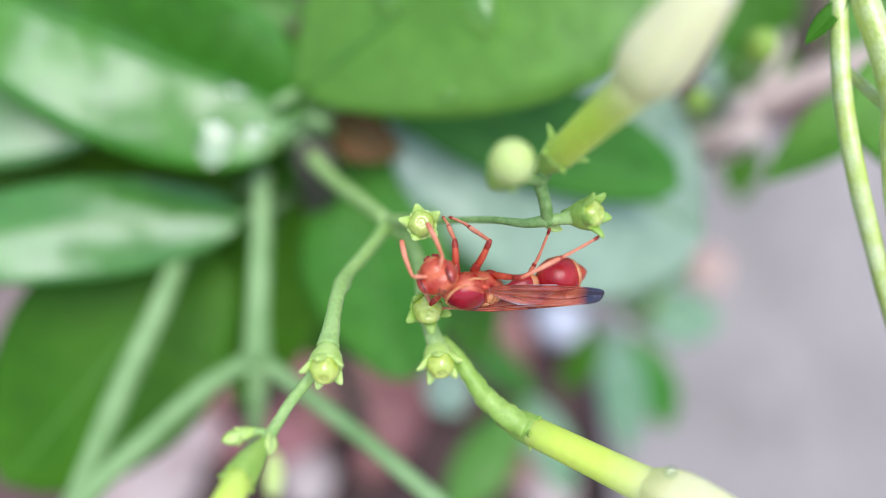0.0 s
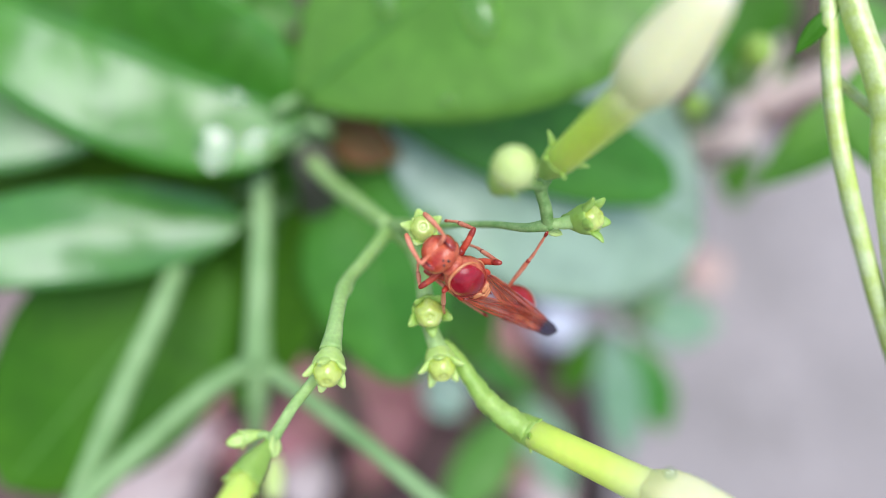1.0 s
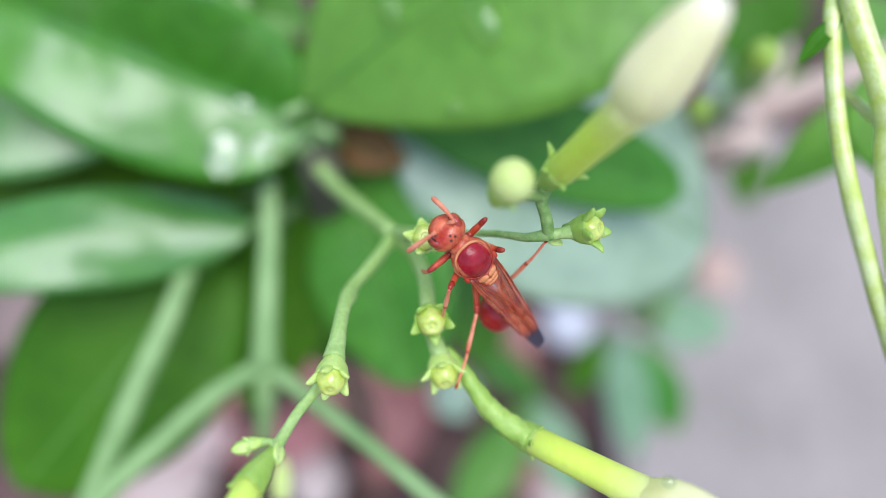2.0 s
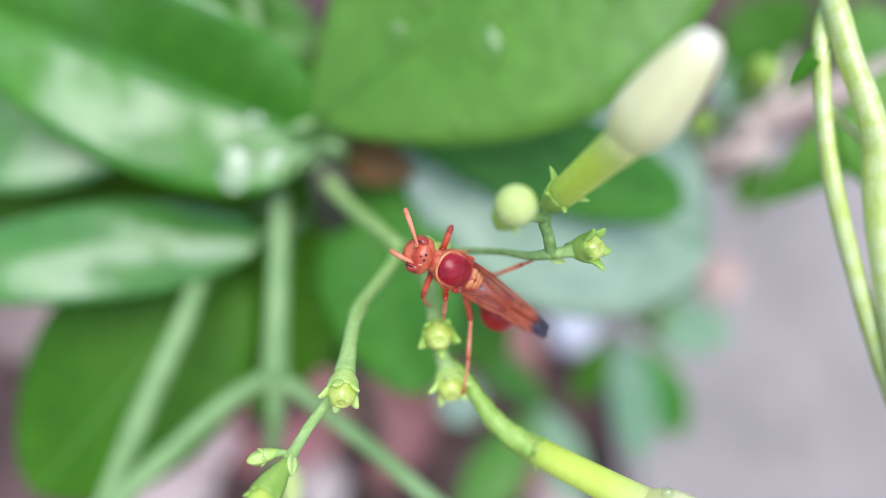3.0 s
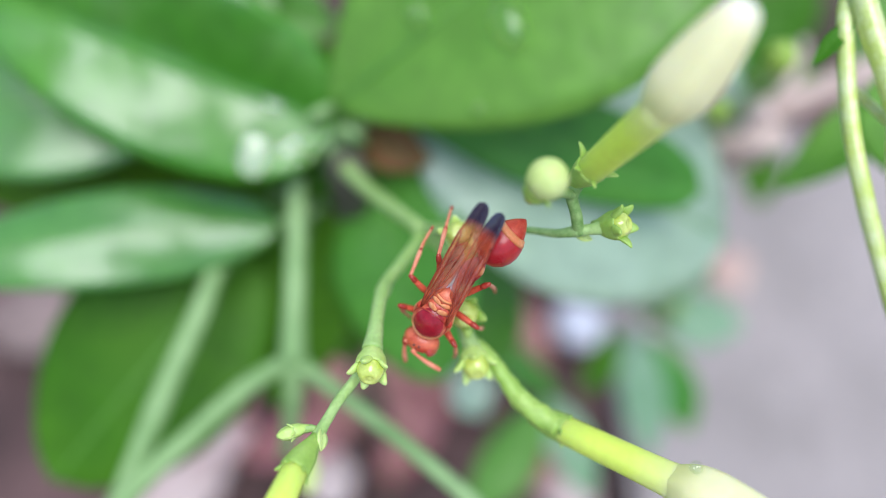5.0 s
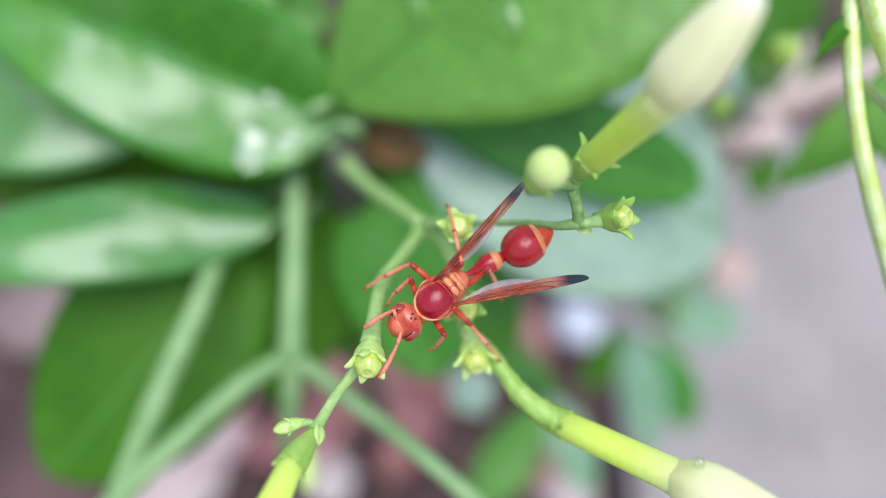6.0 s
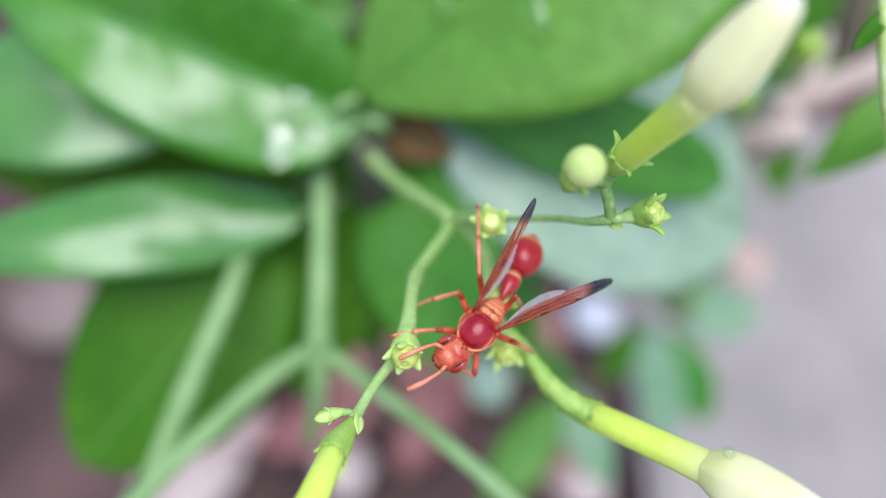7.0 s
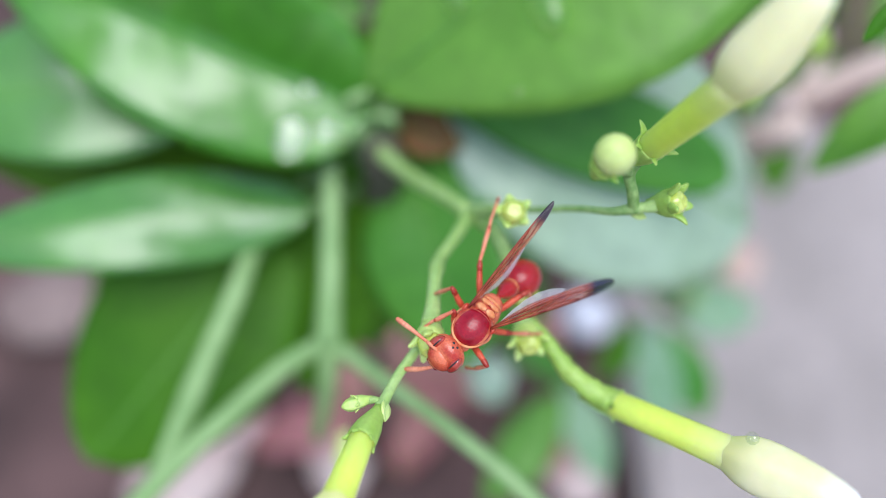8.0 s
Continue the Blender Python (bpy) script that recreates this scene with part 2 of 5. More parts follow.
def part(name, bm, mat, parent=None, label="", origin=None, own=False, smooth=True):
    """One mesh object under a thing or a part. own: the mesh is already in its own space, with its origin at the parent's."""
    me = bpy.data.meshes.new(name)
    home = Vector((0, 0, 0))
    if not own:
        home = Vector(origin) if origin is not None else sum((v.co for v in bm.verts), Vector()) / len(bm.verts)
        bmesh.ops.translate(bm, vec=-home, verts=bm.verts)
    bmesh.ops.recalc_face_normals(bm, faces=bm.faces)
    bm.to_mesh(me)
    bm.free()
    me.polygons.foreach_set("use_smooth", [smooth] * len(me.polygons))
    me.materials.append(mat)
    ob = new(name, me)
    HOME[ob] = home
    if parent is not None:
        ob.parent = parent
    ob.location = home - (HOME[parent] if parent is not None and not own else Vector((0, 0, 0)))
    if label:
        ob["label"] = label
    return ob


def glide(points, steps=6):
    """A smooth line through some points."""
    pts = [Vector(p) for p in points]
    ext = [pts[0] * 2 - pts[1]] + pts + [pts[-1] * 2 - pts[-2]]
    line = []
    for i in range(1, len(ext) - 2):
        a, b, c, d = ext[i - 1:i + 3]
        for k in range(steps):
            s = k / steps
            line.append(0.5 * ((2 * b) + (c - a) * s + (2 * a - 5 * b + 4 * c - d) * s * s + (3 * b - a - 3 * c + d) * s ** 3))
    return line + [pts[-1]]


def tube(bm, line, radii, seg=12, rough=0.0):
    """A round tube along a line, closed at both ends. radii are spread evenly along it."""
    line = [Vector(p) for p in line]
    rings, side = [], None
    for i, p in enumerate(line):
        d = (line[min(i + 1, len(line) - 1)] - line[max(i - 1, 0)]).normalized()
        side = d.orthogonal().normalized() if side is None else (side - d * side.dot(d)).normalized()
        up = d.cross(side)
        s = i / (len(line) - 1) * (len(radii) - 1)
        k = min(int(s), len(radii) - 2) if len(radii) > 1 else 0
        r = radii[k] + (radii[min(k + 1, len(radii) - 1)] - radii[k]) * (s - k)
        ring = []
        for j in range(seg):
            a = 2 * math.pi * j / seg
            rr = r * (1 + rough * noise.noise(Vector((i * 0.37, math.cos(a) * 1.7, math.sin(a) * 1.7 + r * 1000))))
            ring.append(bm.verts.new(p + (side * math.cos(a) + up * math.sin(a)) * rr))
        rings.append(ring)
    for a, b in zip(rings, rings[1:]):
        for j in range(seg):
            bm.faces.new((a[j], a[(j + 1) % seg], b[(j + 1) % seg], b[j]))
    bm.faces.new(rings[0][::-1])
    bm.faces.new(rings[-1])
    return bm


def lathe(bm, base, axis, profile, seg=24, lobes=0, depth=0.0, twist=0.0):
    """A turned body: profile of (metres along the axis, radius); lobes fold its round outline in and out."""
    axis = Vector(axis).normalized()
    side = axis.orthogonal().normalized()
    up = axis.cross(side)
    rings = []
    for n, (s, r) in enumerate(profile):
        ring = []
        for j in range(seg):
            a = 2 * math.pi * j / seg
            q = r * (1 + depth * math.cos(lobes * a + twist * n / len(profile)))
            ring.append(bm.verts.new(Vector(base) + axis * s + (side * math.cos(a) + up * math.sin(a)) * q))
        rings.append(ring)
    for a, b in zip(rings, rings[1:]):
        for j in range(seg):
            bm.faces.new((a[j], a[(j + 1) % seg], b[(j + 1) % seg], b[j]))
    bm.faces.new(rings[0][::-1])
    bm.faces.new(rings[-1])
    return bm


def ball(bm, centre, radii, turn=None, seg=20):
    m = Matrix.Translation(centre) @ (turn.to_4x4() if turn else Matrix()) @ Matrix.Diagonal((*radii, 1))
    bmesh.ops.create_uvsphere(bm, u_segments=seg, v_segments=max(seg * 2 // 3, 6), radius=1, matrix=m)
    return bm


class Blade:
    """The surface of a leaf: base and stalk end to tip, its upper face along normal; lift bows it, fold raises its halves."""

    def __init__(self, base, tip, normal, half, lift=0.0, fold=0.2, wave=0.0, blunt=0.5, full=0.8):
        self.base, self.axis = Vector(base), Vector(tip) - Vector(base)
        n = Vector(normal).normalized()
        a = self.axis.normalized()
        self.normal = (n - a * n.dot(a)).normalized()
        self.side = self.normal.cross(a)
        self.half, self.lift, self.fold, self.wave, self.blunt, self.full = half, lift, fold, wave, blunt, full

    def place(self, s, t, up=0.0):
        w = self.half * (math.sin(math.pi * min(max(s, 0), 1) ** (0.75 + 0.35 * self.blunt)) ** self.full + 0.012)
        z = self.lift * math.sin(math.pi * s) + self.fold * abs(t) * w + self.wave * math.sin(9 * s + 2 * t) * abs(t) - 0.10 * w * t * t
        return self.base + self.axis * s + self.side * (w * t) + self.normal * (z + up)


def leaf(blade, mat, parent, label="", thick=0.0004, ns=26, nt=12, name="leaf"):
    bm = bmesh.new()
    for flip in (0, 1):
        grid = [[bm.verts.new(blade.place(i / ns, 2 * j / nt - 1, -thick * flip)) for j in range(nt + 1)] for i in range(ns + 1)]
        for i in range(ns):
            for j in range(nt):
                q = (grid[i][j], grid[i][j + 1], grid[i + 1][j + 1], grid[i + 1][j])
                bm.faces.new(q[::-1] if flip else q)
        if flip:
            for i in range(ns):
                for j in (0, nt):
                    bm.faces.new((first[i][j], first[i + 1][j], grid[i + 1][j], grid[i][j]))
        first = grid
    ob = part(name, bm, mat, parent, label, origin=blade.base)
    rib = bmesh.new()
    tube(rib, [blade.place(s, 0, 0.0) for s in [k / 16 for k in range(17)]], [blade.half * 0.03, blade.half * 0.02, blade.half * 0.01], 8)
    part("midrib", rib, MIDRIB, ob, origin=blade.base)
    return ob


def star_calyx(parent, place, axis, size=1.0, ovary=True, turn=0.0, label="", stretch=1.5, mat=None, open_out=0.4, lobe=0.8, rim=1.28, foot=0.5, sunk=0.0):
    """An open calyx: a cup that widens from the stalk's end, with five plump pointed lobes round a shiny ovary or a flower's tube."""
    mat = mat or CALYX
    place, axis = Vector(place), Vector(axis).normalized()
    k = size / 1000
    q = k * stretch / 1.5
    side = axis.orthogonal().normalized()
    up = axis.cross(side)
    bm = bmesh.new()
    lathe(bm, place - axis * 2.6 * q, axis, [(0, foot * k), (0.5 * q, (foot * 0.85 + rim * 0.15) * k), (1.1 * q, (foot * 0.5 + rim * 0.5) * k), (1.7 * q, (foot * 0.18 + rim * 0.82) * k), (2.2 * q, rim * 0.96 * k), (2.5 * q, rim * 0.99 * k), (2.66 * q, rim * 0.975 * k), (2.70 * q, rim * 0.93 * k), (2.5 * q, rim * 0.84 * k)], 25, 5, 0.03)
    ob = part("calyx", bm, mat, parent, label, origin=place)
    for i in range(5):
        a = 2 * math.pi * (i + turn + 0.12 * (random.random() - 0.5)) / 5
        out = side * math.cos(a) + up * math.sin(a)
        across = axis.cross(out)
        z = k * lobe * (0.8 + 0.45 * random.random())
        wide = max(z, 0.92 * k) if ovary else max(z, 0.52 * k)
        bend = open_out * (0.7 + 0.6 * random.random())
        bm = bmesh.new()
        rows = []
        for s, w, th in ((-0.45, 0.48, 0.14), (-0.15, 0.60, 0.25), (0.15, 0.58, 0.31), (0.55, 0.46, 0.32), (0.9, 0.33, 0.29), (1.12, 0.22, 0.22), (1.24, 0.10, 0.10)):
            mid = place + out * ((rim - 0.10 + 0.45 * min(s, 0.0)) * k + bend * max(s, 0) * z * (0.6 + 0.5 * s)) + axis * (s * z * (1.0 - 0.28 * bend * max(s, 0)))
            row = []
            for j in range(10):
                b = 2 * math.pi * j / 10
                c = math.cos(b)
                row.append(bm.verts.new(mid + across * (w * wide * c) + out * (th * max(z, 0.5 * k if ovary else 0) * 1.2 * math.sin(b) - 0.28 * w * w * wide * c * c)))
            rows.append(row)
        for r1, r2 in zip(rows, rows[1:]):
            for j in range(10):
                bm.faces.new((r1[j], r1[(j + 1) % 10], r2[(j + 1) % 10], r2[j]))
        bm.faces.new(rows[0][::-1])
        bm.faces.new(rows[-1])
        part("calyx_lobe", bm, mat, ob)
    if ovary:
        bm = bmesh.new()
        lathe(bm, place - axis * (0.9 + sunk) * k, axis, [(q * k, r * k * 1.1) for q, r in ((0, 0.72), (0.5, 0.92), (1.0, 0.98), (1.45, 0.94), (1.8, 0.79), (2.02, 0.58), (2.10, 0.42), (2.06, 0.30), (1.98, 0.20), (2.05, 0.10))], 30, 5, 0.035)
        part("ovary", bm, OVARY, ob, "glossy yellow-green ovary")
    return ob


def flower_bud(parent, base, joint, tip, radius, label, start=0.88):
    """A closed flower: a slim green-yellow tube, and the furled cream petals that swell beyond it."""
    base, joint, tip = Vector(base), Vector(joint), Vector(tip)
    bm = bmesh.new()
    r = radius * 0.60
    ax = joint - base
    lathe(bm, base, ax, [(-ax.length * 0.06, r * start * 0.9), (0, r * start), (ax.length * 0.3, r * (start * 0.6 + 0.4)), (ax.length * 0.7, r), (ax.length * 0.92, r * 1.05), (ax.length * 1.0, r * 1.1), (ax.length * 1.05, r * 1.05)], 24, 5, 0.015)
    ob = part("flower_bud", bm, TUBE, parent, label, origin=base)
    ax = tip - joint
    ln = ax.length
    shape = ((-0.03, 0.60), (0.0, 0.655), (0.025, 0.70), (0.06, 0.77), (0.11, 0.86), (0.18, 0.95), (0.27, 1.0), (0.38, 0.99), (0.55, 0.91), (0.72, 0.79), (0.85, 0.66), (0.94, 0.52), (0.985, 0.36), (1.0, 0.15))
    bm = bmesh.new()
    lathe(bm, joint, ax, [(s * ln, q * radius) for s, q in shape], 60, 5, 0.034, 2.2)
    part("petals", bm, PETAL, ob, "furled cream-white petals", origin=joint)
    return ob


def stem(parent, points, radii, mat, label="", name="stem", seg=12, rough=0.08, steps=6):
    """A stem through places of the plant's space; radii in millimetres."""
    bm = bmesh.new()
    tube(bm, [at(p) for p in glide(points, steps)], [r / 1000 for r in radii], seg, rough)
    return part(name, bm, mat, parent, label)


# ---- ground ----
def ground_sheet():
    bm = bmesh.new()
    xs = [-400, -60, -10, -3] + [-1.2 + 0.04 * i for i in range(61)] + [3, 10, 60, 400]
    grid = [[bm.verts.new((x, y + 0.25, 0.012 * noise.noise(Vector((x * 6, y * 6, 0))) * (abs(x) < 2 and abs(y) < 2) - 0.006)) for y in xs] for x in xs]
    for i in range(len(xs) - 1):
        for j in range(len(xs) - 1):
            bm.faces.new((grid[i][j], grid[i + 1][j], grid[i + 1][j + 1], grid[i][j + 1]))
    ob = part("ground", bm, SOIL, origin=(0, 0, 0))
    return tagged(ob, "reddish brown garden soil", "ground", kind="structure")


ground_sheet()


def slab(corner_a, corner_b, height):
    """A worn concrete slab with a softened rim."""
    bm = bmesh.new()
    (x0, y0), (x1, y1) = corner_a, corner_b
    bmesh.ops.create_cube(bm, size=1, matrix=Matrix.Translation(((x0 + x1) / 2, (y0 + y1) / 2, height / 2 - 0.02)) @ Matrix.Diagonal((x1 - x0, y1 - y0, height + 0.04, 1)))
    bmesh.ops.bevel(bm, geom=bm.edges[:], offset=0.006, segments=2, affect="EDGES")
    ob = part("pavement", bm, CONCRETE, origin=(x0, y0, 0), smooth=False)
    return tagged(ob, "worn grey concrete paving with a pinkish tint", "pavement", kind="structure")


slab((0.085, -3.0), (1.7, 0.345), 0.02)


def stone(place, radii, turn, mat, label, name="stone"):
    bm = bmesh.new()
    bmesh.ops.create_icosphere(bm, subdivisions=3, radius=1)
    for v in bm.verts:
        k = 1 + 0.22 * noise.noise(v.co * 1.3 + Vector(place) * 40) + 0.06 * noise.noise(v.co * 4)
        v.co = Vector((v.co.x * radii[0], v.co.y * radii[1], v.co.z * radii[2])) * k
    bmesh.ops.rotate(bm, verts=bm.verts, cent=(0, 0, 0), matrix=Matrix.Rotation(turn, 3, "Z"))
    bmesh.ops.translate(bm, verts=bm.verts, vec=place)
    ob = part(name, bm, mat, origin=place)
    return tagged(ob, label, "stone", group="stones on the soil")


DULL_STONE = material("dull_stone", (0.20, 0.14, 0.125), (0.28, 0.21, 0.19), 0.8, 30, 0.6, 0.3)
for (x, y), r, turn in (((-0.137, 0.128), 0.022, 0.3), ((-0.151, 0.102), 0.032, 1.1), ((-0.072, 0.110), 0.02, 2.0), ((-0.253, 0.203), 0.036, 0.2), ((0.052, 0.105), 0.02, 1.7)):
    stone((x, y, 0.006), (r, r * 0.8, r * 0.5), turn, DULL_STONE if r == 0.036 else STONE, "rounded pinkish stone lying on the soil")
stone((0.069, 0.195, 0.007), (0.0155, 0.0155, 0.011), 0, WHITE_STONE, "small white pebble lying on the soil", "pebble")
stone((0.157, 0.222, 0.024), (0.015, 0.013, 0.007), 0.9, PEACH_STONE, "flat peach-coloured stone lying on the paving")


def litter(place, direction, length, half, mat, label):
    x, y = place
    d = Vector((math.cos(direction), math.sin(direction), 0.08))
    base = Vector((x, y, 0.012)) - d * length / 2
    blade = Blade(base, base + d * length, (0.15 * math.sin(direction * 3), 0.1, 1), half, 0.006, 0.25, 0.002)
    t = thing("fallen_leaf", base, label, "leaf", group="fallen leaves")
    leaf(blade, mat, t, name="blade", ns=16, nt=8)
    return t


for place, direction, ln in (((-0.051, 0.145), 0.4, 0.075), ((-0.071, 0.155), 2.2, 0.06), ((-0.026, 0.132), 1.2, 0.07), ((-0.089, 0.120), 0.1, 0.06), ((-0.008, 0.152), 2.7, 0.06), ((-0.128, 0.152), 1.8, 0.055), ((0.035, 0.114), 0.7, 0.06), ((0.032, 0.187), 2.0, 0.06), ((-0.047, 0.173), 1.4, 0.05)):
    litter(place, direction, ln, ln * 0.24, DEAD_LEAF, "dry reddish brown leaf fallen on the soil")

# ---- the flowering shrub ----
ROOT = Vector((-0.045, 0.13, 0.0))
shrub = thing("flowering_shrub", ROOT, "green shrub with glossy leaves, star calyces and cream buds", "shrub")
NODE = (-20.6, 14.7, -46.0)

# woody stem from the soil to the leaf whorl
bm = bmesh.new()
top = at(NODE)
tube(bm, glide([ROOT - Vector((0, 0, 0.01)), ROOT + Vector((0.004, -0.01, 0.06)), top * 0.55 + ROOT * 0.45 + Vector((-0.006, 0.012, 0)), top + Vector((0, 0.002, -0.012)), top]), [0.006, 0.005, 0.0042, 0.0034, 0.0028], 14, 0.12)
part("trunk", bm, BARK, shrub, "brown woody stem")

LEAVES = [
    # base, tip, upper face (plant space), half width, lift, fold, material, fullness of the outline, where it is widest
    ((-21.0, 22.6, -41.0), (34.5, 54.7, -20.0), (0.10, 0.06, 1), 0.0217, 0.003, 0.24, LEAF_LIGHT, 0.62, 1.45),
    ((-21.1, 19.9, -44.0), (-76.5, 41.7, -36.0), (0.05, -0.26, 0.95), 0.0136, 0.002, 0.52, LEAF_WET, 0.62, -0.25),
    ((-47.4, 28.6, -54.0), (-94.8, 21.0, -46.0), (0.30, 0.18, 1), 0.0132, 0.003, 0.12, LEAF_SOAKED, 0.62, 0.4),
    # overshadowed leaf: its shade is in the dark colour
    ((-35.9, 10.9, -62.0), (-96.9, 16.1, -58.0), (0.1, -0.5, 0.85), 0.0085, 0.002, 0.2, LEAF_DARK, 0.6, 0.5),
    ((-32.0, 5.8, -52.0), (-84.2, -1.2, -38.0), (0.22, 0.26, 1), 0.0078, 0.003, -0.10, LEAF_SOAKED, 0.55, 0.3),
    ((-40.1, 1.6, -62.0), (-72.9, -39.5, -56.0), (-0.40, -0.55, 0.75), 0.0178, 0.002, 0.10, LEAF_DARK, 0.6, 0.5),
    ((-15.7, 15.6, -57.0), (-5.6, -21.4, -53.0), (-0.2, -0.3, 1), 0.0125, 0.002, 0.15, LEAF_MID, 0.6, 0.6),
    ((-26.7, 15.3, -64.0), (-36.4, -28.7, -66.0), (-0.3, -0.4, 0.8), 0.0125, 0.002, 0.2, LEAF_DARK),
    ((-8.6, 25.7, -52.0), (49.0, 3.2, -70.0), (0.0, 0.12, 1), 0.0226, 0.004, 0.12, LEAF_SHEEN, 0.5, 0.6),
    ((-15.9, 28.5, -46.5), (38.4, 10.3, -52.0), (0.0, -0.30, 1), 0.0080, 0.002, 0.1, LEAF_MID, 0.45, 1.3),
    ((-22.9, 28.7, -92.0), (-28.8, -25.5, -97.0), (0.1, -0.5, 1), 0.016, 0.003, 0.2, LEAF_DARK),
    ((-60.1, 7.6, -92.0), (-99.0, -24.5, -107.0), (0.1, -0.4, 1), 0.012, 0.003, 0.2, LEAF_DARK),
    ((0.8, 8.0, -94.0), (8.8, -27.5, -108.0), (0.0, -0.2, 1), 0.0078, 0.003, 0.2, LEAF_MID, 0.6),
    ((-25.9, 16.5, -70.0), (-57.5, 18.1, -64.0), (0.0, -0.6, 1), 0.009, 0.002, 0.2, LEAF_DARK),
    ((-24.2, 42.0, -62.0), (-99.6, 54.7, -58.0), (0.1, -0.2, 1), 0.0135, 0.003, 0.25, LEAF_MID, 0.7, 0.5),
    # added behind a gap; the gap's darkness is in its colour
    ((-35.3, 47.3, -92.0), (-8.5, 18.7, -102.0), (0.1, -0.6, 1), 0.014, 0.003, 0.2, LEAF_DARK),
]
blades = []
for base, tip, face, half, lift, fold, mat, *shape in LEAVES:
    full, widest = (*shape, 0.8, 0.5)[:2] if len(shape) != 1 else (shape[0], 0.5)
    blade = Blade(at(base), at(tip), toward(face), half, lift, fold, 0.0006, blunt=widest, full=full)
    blades.append(blade)
    leaf(blade, mat, shrub)
    bm = bmesh.new()
    stalk = (Vector(base) - Vector(tip)).normalized() * 4
    low = Vector(NODE) + Vector((-4, 2, -32))
    mid = (Vector(base) + stalk + low) / 2 + Vector((0, 0, -4))
    tube(bm, [at(p) for p in glide([base, Vector(base) + stalk, mid, low])], [0.0008, 0.001, 0.0013], 8)
    part("leaf_stalk", bm, STEM_FAR, shrub)

# pale stems behind the flowers
stem(shrub, [(-28.6, 12.6, -50.0), (-27.7, 2.5, -46.0), (-27.3, -7.2, -43.0), (-27.6, -16.6, -43.0)], [1.4, 1.6, 1.8, 2.2], STEM_FAR)
stem(shrub, [(-27.6, -16.6, -43.0), (-28.6, -24.0, -47.0), (-32.4, -35.1, -58.0)], [2.0, 1.6, 1.3], STEM_FAR)
stem(shrub, [(-41.0, 4.9, -54.0), (-43.1, -8.0, -47.0), (-46.9, -18.7, -44.0), (-49.5, -25.5, -43.0), (-52.5, -33.9, -42.0), (-54.0, -38.0, -41.0)], [1.5, 1.7, 1.9, 1.9, 1.8, 1.8], STEM_FAR)
stem(shrub, [(-27.4, -15.5, -43.0), (-34.9, -20.4, -43.0), (-42.5, -27.1, -42.0), (-50.6, -34.6, -40.0), (-58.5, -43.4, -38.0)], [1.4, 1.6, 1.7, 1.8, 1.8], STEM_FAR)
stem(shrub, [(-27.4, -16.3, -44.0), (-17.4, -21.8, -38.0), (-9.0, -26.2, -32.0), (-0.6, -31.9, -28.0), (7.1, -38.5, -26.0)], [1.3, 1.2, 1.15, 1.2, 1.2], STEM_FAR)
stem(shrub, [(-35.0, 52.2, -50.0), (-34.6, 42.9, -54.0), (-31.0, 27.1, -54.0), NODE], [1.3, 1.4, 1.6, 1.8], STEM_FAR)

# the flower stalk, its fork and side stalks
FORK = (-5.9, 2.8, -16.0)
stem(shrub, [NODE, (-14.8, 9.4, -34.0), (-9.8, 5.8, -24.0), FORK], [1.3, 1.05, 0.95, 0.95], STEM)
stem(shrub, [FORK, (-7.4, 0.1, -11.0), (-9.1, -2.4, -7.0), (-9.4, -4.1, -3.0), (-9.5, -6.3, -0.5), (-9.6, -8.2, 1.0)], [0.85, 0.72, 0.66, 0.64, 0.66, 0.80, 0.64, 0.66, 0.72, 0.80, 0.98], STEM)
stem(shrub, [FORK, (-3.6, 0.9, -13.0), (-2.3, -1.6, -9.0), (-1.8, -4.2, -6.0), (-1.2, -7.3, -5.5), (-0.4, -9.3, -5.0)], [0.85, 0.75, 0.75, 0.8, 0.75, 0.95], STEM)
stem(shrub, [(-5.4, 3.0, -15.0), (-3.5, 2.8, -10.0), (-2.1, 2.3, -5.0)], [0.75, 0.7, 0.75], STEM)
stem(shrub, [(-4.1, 2.7, -11.0), (0.3, 2.7, -7.0), (4.3, 2.6, -3.0), (7.0, 2.2, 0.0), (8.8, 2.4, 1.0)], [0.34, 0.32, 0.33, 0.40, 0.55], STEM_DARK)
stem(shrub, [(9.0, 2.2, 0.9), (8.7, 2.7, 1.2), (8.4, 3.8, 2.0), (7.9, 5.3, 2.8), (8.2, 6.2, 3.4)], [0.5, 0.54, 0.52, 0.6], STEM_DARK)
stem(shrub, [(8.6, 2.4, 1.0), (9.7, 2.5, 1.0), (10.9, 2.7, 1.2)], [0.5, 0.5, 0.7], STEM)
stem(shrub, [(8.0, 5.4, 2.8), (6.5, 5.4, 5.6), (4.6, 5.3, 8.9)], [0.4, 0.4, 0.5], STEM_DARK)
stem(shrub, [(-0.1, -8.4, -6.0), (1.5, -10.2, -5.0), (2.8, -12.2, -4.6), (4.3, -13.9, -4.0), (6.0, -15.2, -3.5), (7.4, -16.0, -3.2)], [0.5, 0.62, 0.70, 0.84, 0.92, 1.0, 1.04, 1.16, 1.10, 1.18], CUP, rough=0.26, steps=8)
stem(shrub, [(-10.3, -9.6, 0.0), (-11.3, -11.0, 1.0), (-12.5, -12.6, 2.5), (-13.4, -14.2, 3.8), (-13.8, -15.0, 4.5)], [0.5, 0.48, 0.46, 0.48, 0.6], STEM)
stem(shrub, [(-13.7, -14.7, 4.0), (-14.3, -14.4, 4.2), (-14.9, -14.4, 4.4)], [0.3, 0.3, 0.4], STEM)

